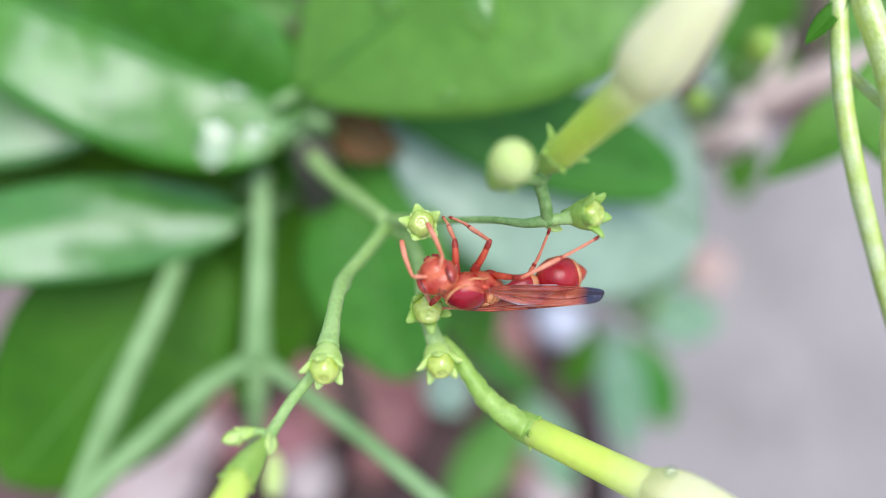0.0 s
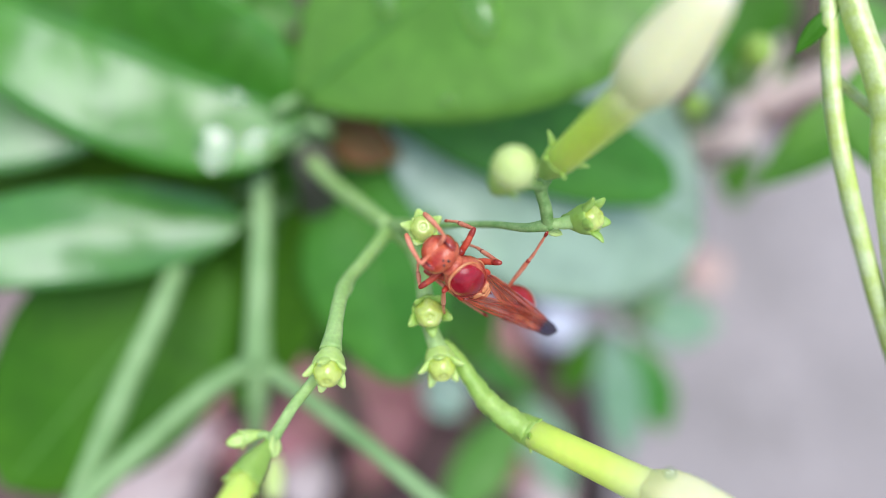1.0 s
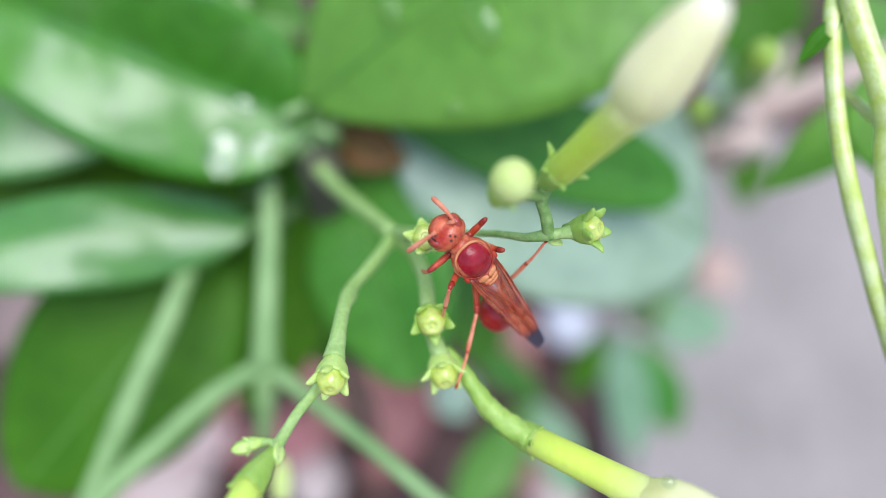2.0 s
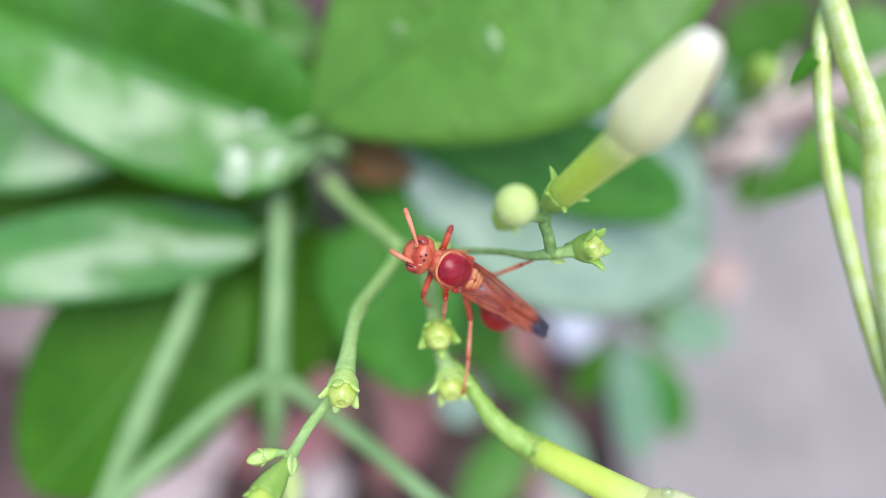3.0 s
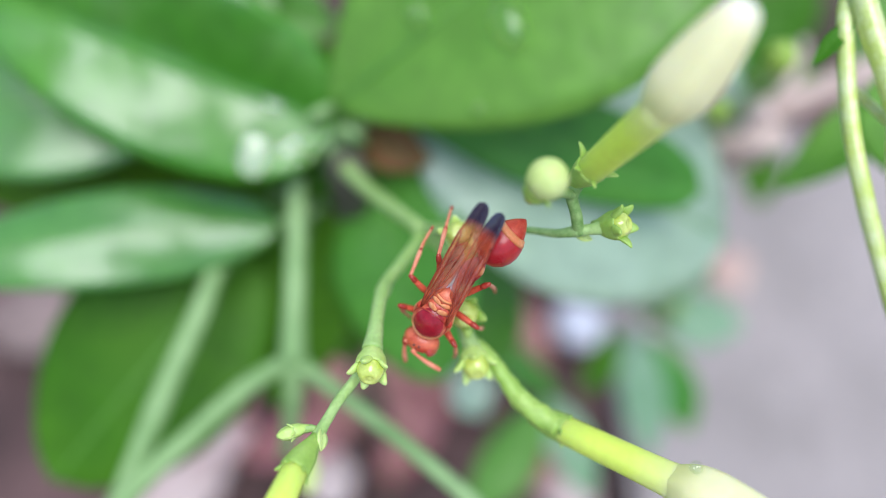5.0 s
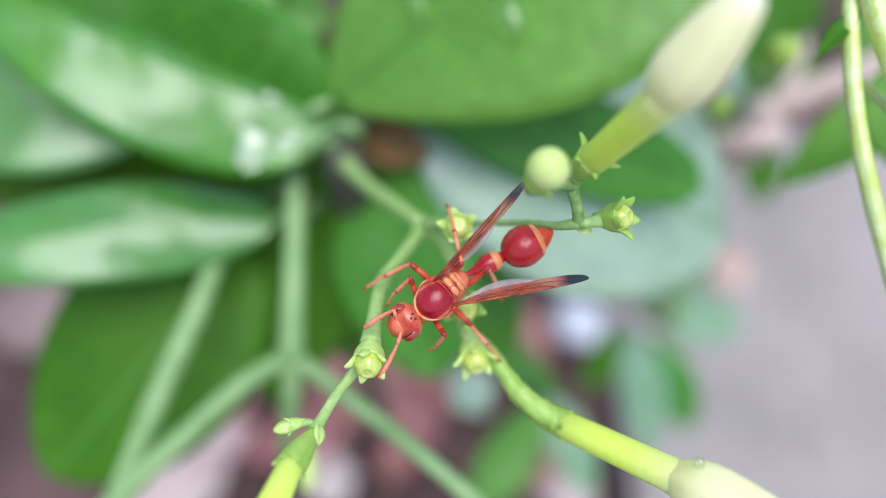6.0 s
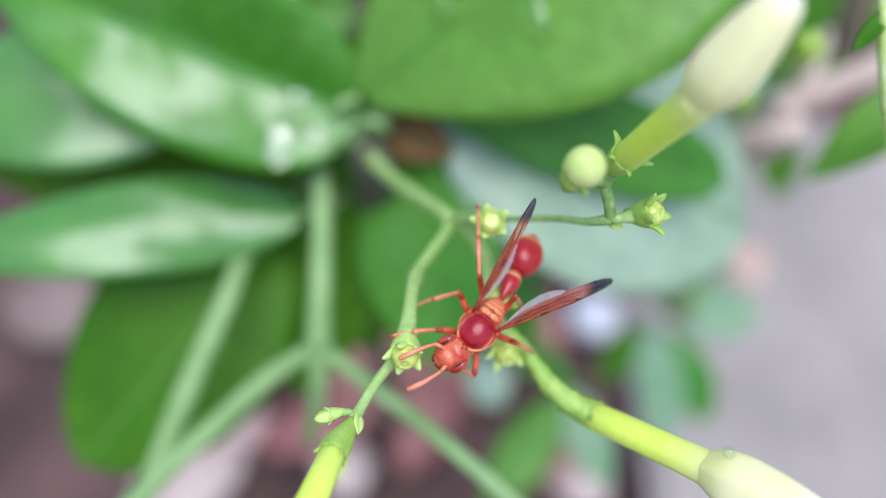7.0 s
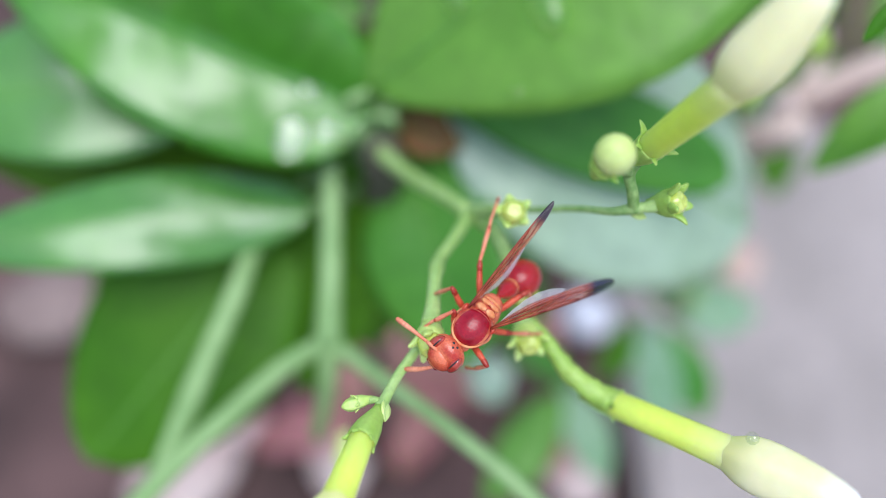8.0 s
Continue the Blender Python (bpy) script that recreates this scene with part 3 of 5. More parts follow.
star_calyx(shrub, at((-9.6, -9.6, 2.4)), toward((0.02, -0.62, 0.78)), 1.12, turn=0.25, lobe=0.66, open_out=0.42)
star_calyx(shrub, at((-0.3, -10.3, -4.2)), toward((0.15, -0.66, 0.74)), 1.18, turn=0.2, lobe=0.66, open_out=0.42)
star_calyx(shrub, at((12.3, 2.9, 2.0)), toward((0.72, 0.05, 0.70)), 1.10, turn=0.35, lobe=0.74, open_out=0.5, mat=CUP, sunk=0.5)
star_calyx(shrub, at((-1.9, 2.2, -2.5)), toward((0.02, 0.12, 0.99)), 1.08, turn=0.75, stretch=1.2, lobe=0.66, open_out=0.42)
star_calyx(shrub, at((-1.4, -5.3, -3.0)), toward((0.10, -0.30, 0.95)), 1.22, turn=0.6, stretch=1.2, open_out=0.48, lobe=0.62, mat=CUP)
# calyces that hold flowers
star_calyx(shrub, at((9.0, 7.4, 6.0)), at((12.0, 10.2, 14.5)) - at((8.9, 7.2, 5.6)), 1.16, ovary=False, turn=0.1, stretch=1.7, lobe=0.48, mat=CUP, rim=1.20, open_out=0.8)
star_calyx(shrub, at((8.2, -16.3, -3.0)), at((16.4, -19.0, 3.5)) - at((8.1, -16.3, -3.0)), 1.06, ovary=False, turn=0.1, stretch=2.0, lobe=0.46, rim=1.34, foot=0.95, open_out=0.6, mat=CUP)
cup_foot, cup_rim = at((-13.8, -14.9, 4.4)), at((-15.0, -16.9, 7.6))
star_calyx(shrub, cup_rim, cup_rim - cup_foot, 1.05, ovary=False, turn=0.4, stretch=(cup_rim - cup_foot).length * 1500 / 2.73, lobe=0.46, rim=1.22, foot=0.46, open_out=0.35, mat=CUP)
flower_bud(shrub, at((8.9, 7.2, 5.6)), at((12.0, 10.2, 14.5)), at((15.7, 15.5, 20.5)), 0.00232, "cream flower bud on a yellow-green tube")
flower_bud(shrub, at((8.1, -16.3, -3.0)), at((16.4, -19.0, 3.5)), at((23.9, -21.4, 10.0)), 0.00240, "cream flower bud on a yellow-green tube", 0.93)
flower_bud(shrub, cup_rim, at((-16.4, -20.5, 11.2)), at((-18.6, -26.9, 18.0)), 0.00205, "cream flower bud on a yellow-green tube")
# small unopened buds
star_calyx(shrub, at((4.15, 5.25, 10.5)), toward((0.34, 0.42, 0.85)), 0.92, ovary=False, turn=0.5, stretch=1.0, lobe=0.46, open_out=0.75, mat=CUP)
bm = bmesh.new()
ball(bm, at((4.7, 5.9, 11.4)), (0.00160, 0.00158, 0.00166), seg=24)
part("small_bud", bm, SMALL_BUD, shrub, "round pale green flower bud")
bm = bmesh.new()
lathe(bm, at((-14.8, -14.4, 4.4)), at((-17.1, -14.8, 5.4)) - at((-14.8, -14.4, 4.4)), [(0, 0.0003), (0.0005, 0.00042), (0.0010, 0.00054), (0.0016, 0.0006), (0.0020, 0.0005), (0.0023, 0.0003), (0.0025, 0.0001)], 20, 5, 0.10)
part("small_bud", bm, CALYX, shrub, "tiny green side bud")
star_calyx(shrub, at((-15.8, -14.5, 4.8)), at((-17.1, -14.8, 5.4)) - at((-14.8, -14.4, 4.4)), 0.48, ovary=False, turn=0.3, stretch=1.6, lobe=0.8, foot=0.6)
bm = bmesh.new()
lathe(bm, at((-24.8, -29.7, -42.0)), at((-24.6, -38.5, -41.0)) - at((-24.8, -29.7, -42.0)), [(0, 0.0006), (0.0015, 0.0012), (0.003, 0.0015), (0.0045, 0.0014), (0.006, 0.001), (0.0065, 0.0004)], 16, 5, 0.04)
part("small_bud", bm, SMALL_BUD, shrub, "yellow-green bud behind the stalk")
for a, b, half in (((-13.5, -14.3, 4.6), (-13.3, -16.0, 5.4), 0.0006), ((8.6, 2.1, 0.0), (10.2, 1.6, 0.0), 0.0004)):
    bm = bmesh.new()
    bl = Blade(at(a), at(b), toward((0.8, -0.2, 0.6)), half, 0.0001, 0.3)
    leaf(bl, CALYX, shrub, thick=0.0002, ns=8, nt=4, name="bract")

# water drops on the broad leaf
def drop(blade, s, t, r, long=1.0, tall=0.8):
    bm = bmesh.new()
    here = blade.place(s, t)
    ds, dt = blade.place(s + 0.01, t) - here, blade.place(s, t + 0.02) - here
    n = ds.cross(dt).normalized()
    if n.dot(blade.normal) < 0:
        n = -n
    x = ds.normalized()
    turn = Matrix((x, n.cross(x), n)).transposed()
    bmesh.ops.create_uvsphere(bm, u_segments=24, v_segments=16, radius=1)
    for v in bm.verts:
        v.co = turn @ Vector((v.co.x * r, v.co.y * r * long, max(v.co.z, -0.3) * r * tall)) + here + n * r * tall * 0.25
    ob = part("water_drop", bm, WATER if tall > 0.5 else WATER_FILM, origin=here)
    return tagged(ob, "clear round water drop resting on a leaf" if tall > 0.5 else "thin film of rain water on a leaf", "water drop", group="water drops")


def nearest(blade, p):
    """Where on a blade a place of the plant's space lies, seen along the blade's normal."""
    best = None
    for i in range(4, 97):
        for j in range(-19, 20):
            d = blade.place(i / 100, j / 20) - at(p)
            d -= blade.normal * d.dot(blade.normal)
            if best is None or d.length < best[0]:
                best = (d.length, i / 100, j / 20)
    return best[1:]


for n, p, r, long, *tall in ((0, (4.9, 31.1, -29.0), 0.0025, 1.6), (0, (-7.8, 32.9, -31.0), 0.0016, 1.4), (0, (-3.5, 36.6, -30.0), 0.0012, 1.3), (0, (1.6, 20.3, -33.0), 0.0011, 0.8), (0, (21.6, 35.3, -28.0), 0.0010, 1.2),
                             (1, (-33.0, 15.2, -39.0), 0.0028, 1.3, 0.3), (1, (-27.2, 16.4, -40.0), 0.0024, 0.8, 0.3), (1, (-29.6, 22.2, -39.0), 0.0022, 0.7, 0.25), (1, (-22.9, 14.2, -42.0), 0.0013, 1.0)):
    drop(blades[n], *nearest(blades[n], p), r, long, *tall)

# drops on the flower tubes
for c, r in (((12.6, -18.7, 1.0), 0.00050), ((17.3, -16.9, 6.2), 0.00055)):
    bm = bmesh.new()
    ball(bm, at(c), (r, r, r * 1.1), seg=16)
    tagged(part("water_drop", bm, WATER_FILM), "small clear water drop clinging to a flower tube", "water drop", group="water drops")

# ---- neighbours: the vine, the brown branch, a sapling ----
vine = thing("vine", (0.30, 0.42, 0.0), "slender pale green vine stems with a small leaf", "vine")
JOIN = (37.0, 28.2, -5.0)
stem(vine, [(37.4, 27.0, -5.6), (36.6, 24.6, -5.4), (36.3, 22.2, -5.0), (36.4, 17.8, -5.0), (36.8, 12.8, -5.0), (37.7, 7.6, -5.0), (39.4, 1.6, -5.5), (42.4, -7.9, -6.0), (47.0, -17.9, -8.0)], [0.7, 0.76, 0.80, 0.82, 0.84, 0.86, 0.86, 0.86, 0.8], VINE, seg=14)
stem(vine, [JOIN, (37.4, 25.0, -4.0), (38.3, 21.2, -3.8), (39.7, 16.9, -3.6), (40.9, 12.8, -3.6), (41.0, 10.4, -3.8), (41.2, 5.6, -4.0), (42.0, -1.5, -4.0), (43.6, -9.5, -4.5), (46.6, -20.0, -6.0)], [1.0, 1.12, 1.15, 1.18, 1.36, 1.5, 1.28, 1.2, 1.15, 1.1], VINE, seg=14)
stem(vine, [(37.5, 17.4, -7.0), (38.8, 16.2, -7.0), (40.3, 14.4, -6.5), (41.2, 12.6, -5.0)], [0.4, 0.46, 0.52, 0.6], VINE)
bm = bmesh.new()
tube(bm, glide([at(JOIN), at((40.4, 39.6, -8.0)), at((52.1, 69.5, -20.0)), Vector((0.12, 0.30, 0.26)), Vector((0.24, 0.40, 0.15)), Vector((0.30, 0.42, -0.01))]), [0.001, 0.0012, 0.0014, 0.0018, 0.0022, 0.0026], 12, 0.08)
part("stem", bm, VINE, vine)
leaf(Blade(at((36.9, 22.9, -4.4)), at((33.7, 18.9, -6.0)), toward((-0.5, 0.1, 0.8)), 0.0009, 0.0003, 0.3), LEAF_DARK, vine, thick=0.00025, ns=12, nt=6)
leaf(Blade(at((73.7, 27.7, -46.0)), at((52.5, 10.8, -54.0)), toward((-0.3, 0.3, 0.9)), 0.0048, 0.001, 0.5), LEAF, vine)
leaf(Blade(at((56.8, 26.5, -26.0)), at((58.2, 7.7, -26.0)), toward((-0.6, 0.2, 0.8)), 0.007, 0.001, 0.3), LEAF, vine)

sapling = thing("sapling", (0.075, 0.30, 0.0), "low sapling with broad green leaves", "sapling")
bm = bmesh.new()
tube(bm, glide([Vector((0.075, 0.30, -0.01)), Vector((0.07, 0.27, 0.06)), at((59.8, -21.2, -157.0)), at((65.5, 22.2, -132.0)), at((67.8, 42.4, -92.0))]), [0.0035, 0.003, 0.0025, 0.002, 0.0012], 10, 0.1)
part("trunk", bm, STEM_DARK, sapling)
for base, tip, face, half, mat in (
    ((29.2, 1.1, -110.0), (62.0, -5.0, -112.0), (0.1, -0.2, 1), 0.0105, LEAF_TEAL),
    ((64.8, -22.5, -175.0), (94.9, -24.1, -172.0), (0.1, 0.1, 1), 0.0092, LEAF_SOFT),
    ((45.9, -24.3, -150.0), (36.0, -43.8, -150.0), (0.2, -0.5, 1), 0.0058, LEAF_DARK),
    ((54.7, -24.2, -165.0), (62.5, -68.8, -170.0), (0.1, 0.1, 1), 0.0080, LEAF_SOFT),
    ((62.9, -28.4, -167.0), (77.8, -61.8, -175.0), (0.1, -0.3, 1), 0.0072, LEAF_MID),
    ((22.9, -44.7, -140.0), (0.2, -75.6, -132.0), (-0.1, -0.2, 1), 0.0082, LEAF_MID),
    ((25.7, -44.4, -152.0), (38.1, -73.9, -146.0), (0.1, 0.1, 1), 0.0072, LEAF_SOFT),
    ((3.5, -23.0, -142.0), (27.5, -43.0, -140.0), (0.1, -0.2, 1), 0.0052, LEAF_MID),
    ((96.2, 70.4, -190.0), (114.6, 41.2, -190.0), (0.2, 0.2, 1), 0.0130, LEAF_SHEEN),
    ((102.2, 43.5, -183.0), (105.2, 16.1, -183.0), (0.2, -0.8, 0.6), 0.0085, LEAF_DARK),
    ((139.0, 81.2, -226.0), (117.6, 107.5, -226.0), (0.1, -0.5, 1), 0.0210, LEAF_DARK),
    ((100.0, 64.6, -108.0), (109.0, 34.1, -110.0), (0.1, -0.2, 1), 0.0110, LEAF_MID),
    ((-2.9, -31.3, -127.0), (4.8, -45.1, -127.0), (0.2, 0.3, 1), 0.0065, LEAF_SHEEN),
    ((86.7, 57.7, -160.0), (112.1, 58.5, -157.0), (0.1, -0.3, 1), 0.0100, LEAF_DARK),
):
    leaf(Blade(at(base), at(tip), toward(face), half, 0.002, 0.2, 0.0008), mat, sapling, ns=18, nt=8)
for c, r in (((46.5, 29.7, -42.0), 0.0024), ((41.6, 24.4, -54.0), 0.0020)):
    bm = bmesh.new()
    ball(bm, at(c), (r, r, r * 1.1))
    part("small_bud", bm, BUD_GREEN, sapling, "round yellow-green bud")
stem(sapling, [(46.9, 30.0, -43.0), (54.3, 30.9, -62.0), (51.7, 27.9, -82.0), (64.3, 24.0, -122.0)], [0.6, 0.7, 0.8, 1.0], STEM_DARK)
stem(sapling, [(41.9, 24.6, -55.0), (47.6, 23.8, -72.0), (64.3, 24.0, -122.0)], [0.5, 0.6, 0.9], STEM_DARK)

branch = thing("fallen_branch", (-0.02, 0.33, 0.0), "bare pinkish brown branch leaning from the soil", "branch")
bm = bmesh.new()
tube(bm, glide([Vector((-0.02, 0.33, 0.0)), at((50.0, 22.7, -107.0)), at((66.6, 31.2, -92.0)), at((81.9, 37.2, -84.0)), at((95.7, 42.6, -77.0))]), [0.006, 0.0036, 0.0034, 0.003, 0.0026], 12, 0.2)
part("limb", bm, PALE_BARK, branch)
for line in (((67.4, 31.5, -91.0), (72.8, 39.9, -92.0), (78.3, 49.2, -98.0)), ((59.3, 26.8, -99.0), (59.6, 19.3, -107.0), (65.0, 13.3, -118.0))):
    bm = bmesh.new()
    tube(bm, [at(p) for p in glide(line)], [0.0018, 0.0013, 0.0008], 8, 0.2)
    part("twig", bm, PALE_BARK, branch)
dry = thing("dry_leaf", at((-18.8, 20.3, -50.0)), "dry orange-brown leaf caught among the green ones", "leaf")
leaf(Blade(at((-18.8, 20.3, -50.0)), at((-6.6, 15.0, -50.0)), toward((0.1, -0.2, 1)), 0.0040, 0.001, 0.3), DRY_LEAF, dry, name="blade", ns=14, nt=6)


# ---- the wasp: its own space in millimetres, x ahead, y to its left, z along its back ----
MM = 0.00118
wasp = thing("wasp", at((0, 0, 1)), "red paper wasp with amber wings on the calyces", "wasp")
HOME[wasp] = Vector((0, 0, 0))


def mm(*p):
    return Vector(p) * MM


# thorax
bm = bmesh.new()
ball(bm, mm(-0.1, 0, 0.1), mm(1.64, 1.54, 1.28), seg=28)
ball(bm, mm(-1.3, 0, -0.35), mm(1.75, 1.25, 1.15), seg=24)
ball(bm, mm(-2.25, 0, -0.25), mm(0.95, 0.95, 0.95), seg=20)
thorax = part("thorax", bm, PLATE, wasp, "red-brown thorax with pale orange seams", origin=(0, 0, 0))
bm = bmesh.new()
ball(bm, mm(-0.06, 0, 0.38), mm(1.54, 1.36, 1.08), seg=28)
part("back_plate", bm, CUTICLE, thorax, "glossy dark red back plate")
bm = bmesh.new()
pts = [mm(0.06 + 1.42 * math.cos(a), 1.36 * math.sin(a), 0.80 - 0.25 * abs(math.sin(a))) for a in [-1.4 + 2.8 * k / 28 for k in range(29)]]
tube(bm, pts, [0.05 * MM, 0.10 * MM, 0.12 * MM, 0.10 * MM, 0.05 * MM], 8)
part("collar", bm, EDGE, thorax, "pale orange collar edge")
for y in (-1, 1):
    bm = bmesh.new()
    tube(bm, glide([mm(0.75, 1.12 * y, 0.62), mm(-0.1, 1.38 * y, 0.62), mm(-0.75, 1.22 * y, 0.80), mm(-1.15, 0.6 * y, 1.0), mm(-1.22, 0.0, 1.05)], 4), [0.05 * MM, 0.06 * MM, 0.06 * MM, 0.05 * MM], 6)
    part("seam", bm, KNEE, thorax, "fine dark red seam")
    bm = bmesh.new()
    tube(bm, glide([mm(0.7, 1.26 * y, 0.25), mm(-0.1, 1.54 * y, 0.12), mm(-0.95, 1.36 * y, -0.05), mm(-1.5, 1.18 * y, -0.4)], 4), [0.06 * MM, 0.09 * MM, 0.08 * MM, 0.05 * MM], 6)
    part("seam", bm, EDGE, thorax, "pale orange side seam")
bm = bmesh.new()
tube(bm, glide([mm(-2.45, -0.75, 0.25), mm(-2.5, -0.4, 0.55), mm(-2.5, 0, 0.66), mm(-2.5, 0.4, 0.55), mm(-2.45, 0.75, 0.25)], 4), [0.08 * MM, 0.12 * MM, 0.08 * MM], 6)
part("seam", bm, EDGE, thorax, "yellow-orange hind band")
bm = bmesh.new()
ball(bm, mm(1.35, 0, -0.1), mm(0.6, 0.9, 0.85), seg=20)
part("prothorax", bm, PLATE, thorax)
bm = bmesh.new()
ball(bm, mm(-1.62, 0, 0.55), mm(0.45, 0.95, 0.42), seg=20)
part("scutellum", bm, PLATE, thorax)
for y in (-0.42, 0.42):
    bm = bmesh.new()
    ball(bm, mm(-1.64, y, 0.88), mm(0.25, 0.44, 0.10), Matrix.Rotation(-0.35 * (1 if y > 0 else -1), 3, "X"), seg=12)
    part("spot", bm, EDGE, thorax, "yellow-orange spot")
    bm = bmesh.new()
    ball(bm, mm(-2.16, y * 0.95, 0.66), mm(0.19, 0.46, 0.12), Matrix.Rotation(-0.4 * (1 if y > 0 else -1), 3, "X"), seg=12)
    part("spot", bm, EDGE, thorax, "yellow-orange spot")
for y in (-1, 1):
    bm = bmesh.new()
    ball(bm, mm(-0.85, 1.32 * y, 0.62), mm(0.36, 0.22, 0.22), seg=14)
    part("wing_cap", bm, CUTICLE_ORANGE, thorax)

# head, in its own space with the neck at its origin


def hm(*p):
    """A length or place of the head, from the neck."""
    return Vector(p) * MM * 1.02


bm = bmesh.new()
ball(bm, hm(0.96, 0, 0.0), hm(0.92, 1.42, 1.08), seg=28)
ball(bm, hm(1.48, 0, -0.45), hm(0.90, 1.1, 0.98), seg=24)
head = part("head", bm, HEAD, wasp, "orange-red head", own=True)
for y in (-1, 1):
    bm = bmesh.new()
    ball(bm, hm(1.22, 0.96 * y, 0.0), hm(0.68, 0.46, 0.95), Matrix.Rotation(radians(18 * y), 3, "Z"), seg=20)
    part("eye", bm, EYE_RED, head, "glossy reddish compound eye")
    bm = bmesh.new()
    ring = [hm(1.30 + 0.64 * math.cos(a) - 0.06, 0.95 * y + 0.02 * math.cos(2 * a), -0.02 + 0.90 * math.sin(a)) for a in [0.25 + 2.6 * k / 20 for k in range(21)]]
    tube(bm, ring, [0.05 * MM, 0.075 * MM, 0.05 * MM], 6)
    part("eye_line", bm, BLACK, head, "fine dark line along the eye")
    bm = bmesh.new()
    tube(bm, [hm(1.75, 0.42 * y, -0.95), hm(1.95, 0.38 * y, -1.25), hm(2.0, 0.1 * y, -1.5)], [0.22 * MM, 0.2 * MM, 0.07 * MM], 8)
    part("mandible", bm, CUTICLE, head)
bm = bmesh.new()
ball(bm, hm(2.0, 0, -0.62), hm(0.38, 0.62, 0.55), seg=20)
part("clypeus", bm, EDGE_SOFT, head, "orange face plate")
for x, y in ((0.78, -0.2), (0.78, 0.2), (1.05, 0.0)):
    bm = bmesh.new()
    ball(bm, hm(x, y, 1.03), hm(0.11, 0.11, 0.07), seg=10)
    part("ocellus", bm, BLACK, head, "tiny black simple eye")
for y, x in ((-0.3, 1.75), (0.3, 1.75)):
    bm = bmesh.new()
    ball(bm, hm(x - 0.1, y, 0.2), hm(0.2, 0.18, 0.18), seg=10)
    part("antenna_socket", bm, CUTICLE, head)


SCAPE, FLAGELLUM = 1.25, 2.9


def antenna():
    """The scape from its socket and the jointed flagellum from the elbow, each along +x; the flagellum thickens to its end."""
    bm = bmesh.new()
    tube(bm, [mm(-0.05, 0, 0), mm(0.3, 0, 0.02), mm(0.8, 0, 0.03), mm(SCAPE, 0, 0)], [0.11 * MM, 0.13 * MM, 0.15 * MM, 0.13 * MM], 10, 0.1)
    scape = part("antenna", bm, SHIN, wasp, "orange antenna", own=True)
    bm = bmesh.new()
    line, radii = [], []
    joints = 10
    for k in range(joints):
        for f, r in ((0.02, 0.86), (0.35, 1.0), (0.75, 1.02), (0.98, 0.9)):
            x = FLAGELLUM * (k + f) / joints
            line.append(mm(x, 0, 0.10 * math.sin(math.pi * x / FLAGELLUM)))
            radii.append((0.12 + 0.085 * min(1.0, k / 6) - 0.05 * (k == joints - 1) * f) * r * MM)
    tube(bm, line, radii, 10)
    return scape, part("antenna", bm, SHIN, wasp, "jointed orange antenna end", own=True)


antennae = [antenna(), antenna()]

# abdomen, along +x from the waist
bm = bmesh.new()
lathe(bm, (0, 0, 0), (1, 0, 0), [(s * MM, r * MM) for s, r in ((-0.3, 0.2), (0.2, 0.2), (0.55, 0.26), (0.95, 0.38), (1.35, 0.60), (1.8, 0.76), (2.3, 0.78), (2.7, 0.69), (3.0, 0.50), (3.3, 0.32))], 24)
abdomen = part("abdomen", bm, GASTER_RED, wasp, "red abdomen on a narrow waist", own=True)
bm = bmesh.new()
lathe(bm, (0, 0, 0), (1, 0, 0), [(s * MM, r * MM) for s, r in ((2.35, 0.79), (2.55, 0.765), (2.80, 0.65), (2.98, 0.53))], 24)
part("band", bm, EDGE, abdomen, "orange band")
bm = bmesh.new()
lathe(bm, (0, 0, 0), (1, 0, 0), [((3.15 + (s - 3.15) * 0.97) * MM, r * MM * 0.89) for s, r in ((3.15, 0.3), (3.3, 0.65), (3.55, 1.1), (4.0, 1.5), (4.55, 1.74), (5.2, 1.78), (5.8, 1.62), (6.2, 1.38), (6.4, 1.2))], 32)
part("gaster", bm, GASTER_RED, abdomen, "large glossy red gaster")
bm = bmesh.new()
lathe(bm, (0, 0, 0), (1, 0, 0), [((3.15 + (s - 3.15) * 0.97) * MM, r * MM * 0.89) for s, r in ((6.0, 1.545), (6.2, 1.445), (6.42, 1.27), (6.48, 1.1))], 32)
part("band", bm, EDGE, abdomen, "pale orange band")
bm = bmesh.new()
lathe(bm, (0, 0, 0), (1, 0, 0), [((3.15 + (s - 3.15) * 0.97) * MM, r * MM * 0.89) for s, r in ((6.35, 1.15), (6.65, 1.0), (7.1, 0.68), (7.45, 0.34), (7.65, 0.08))], 24)
part("abdomen_tip", bm, CUTICLE_ORANGE, abdomen)


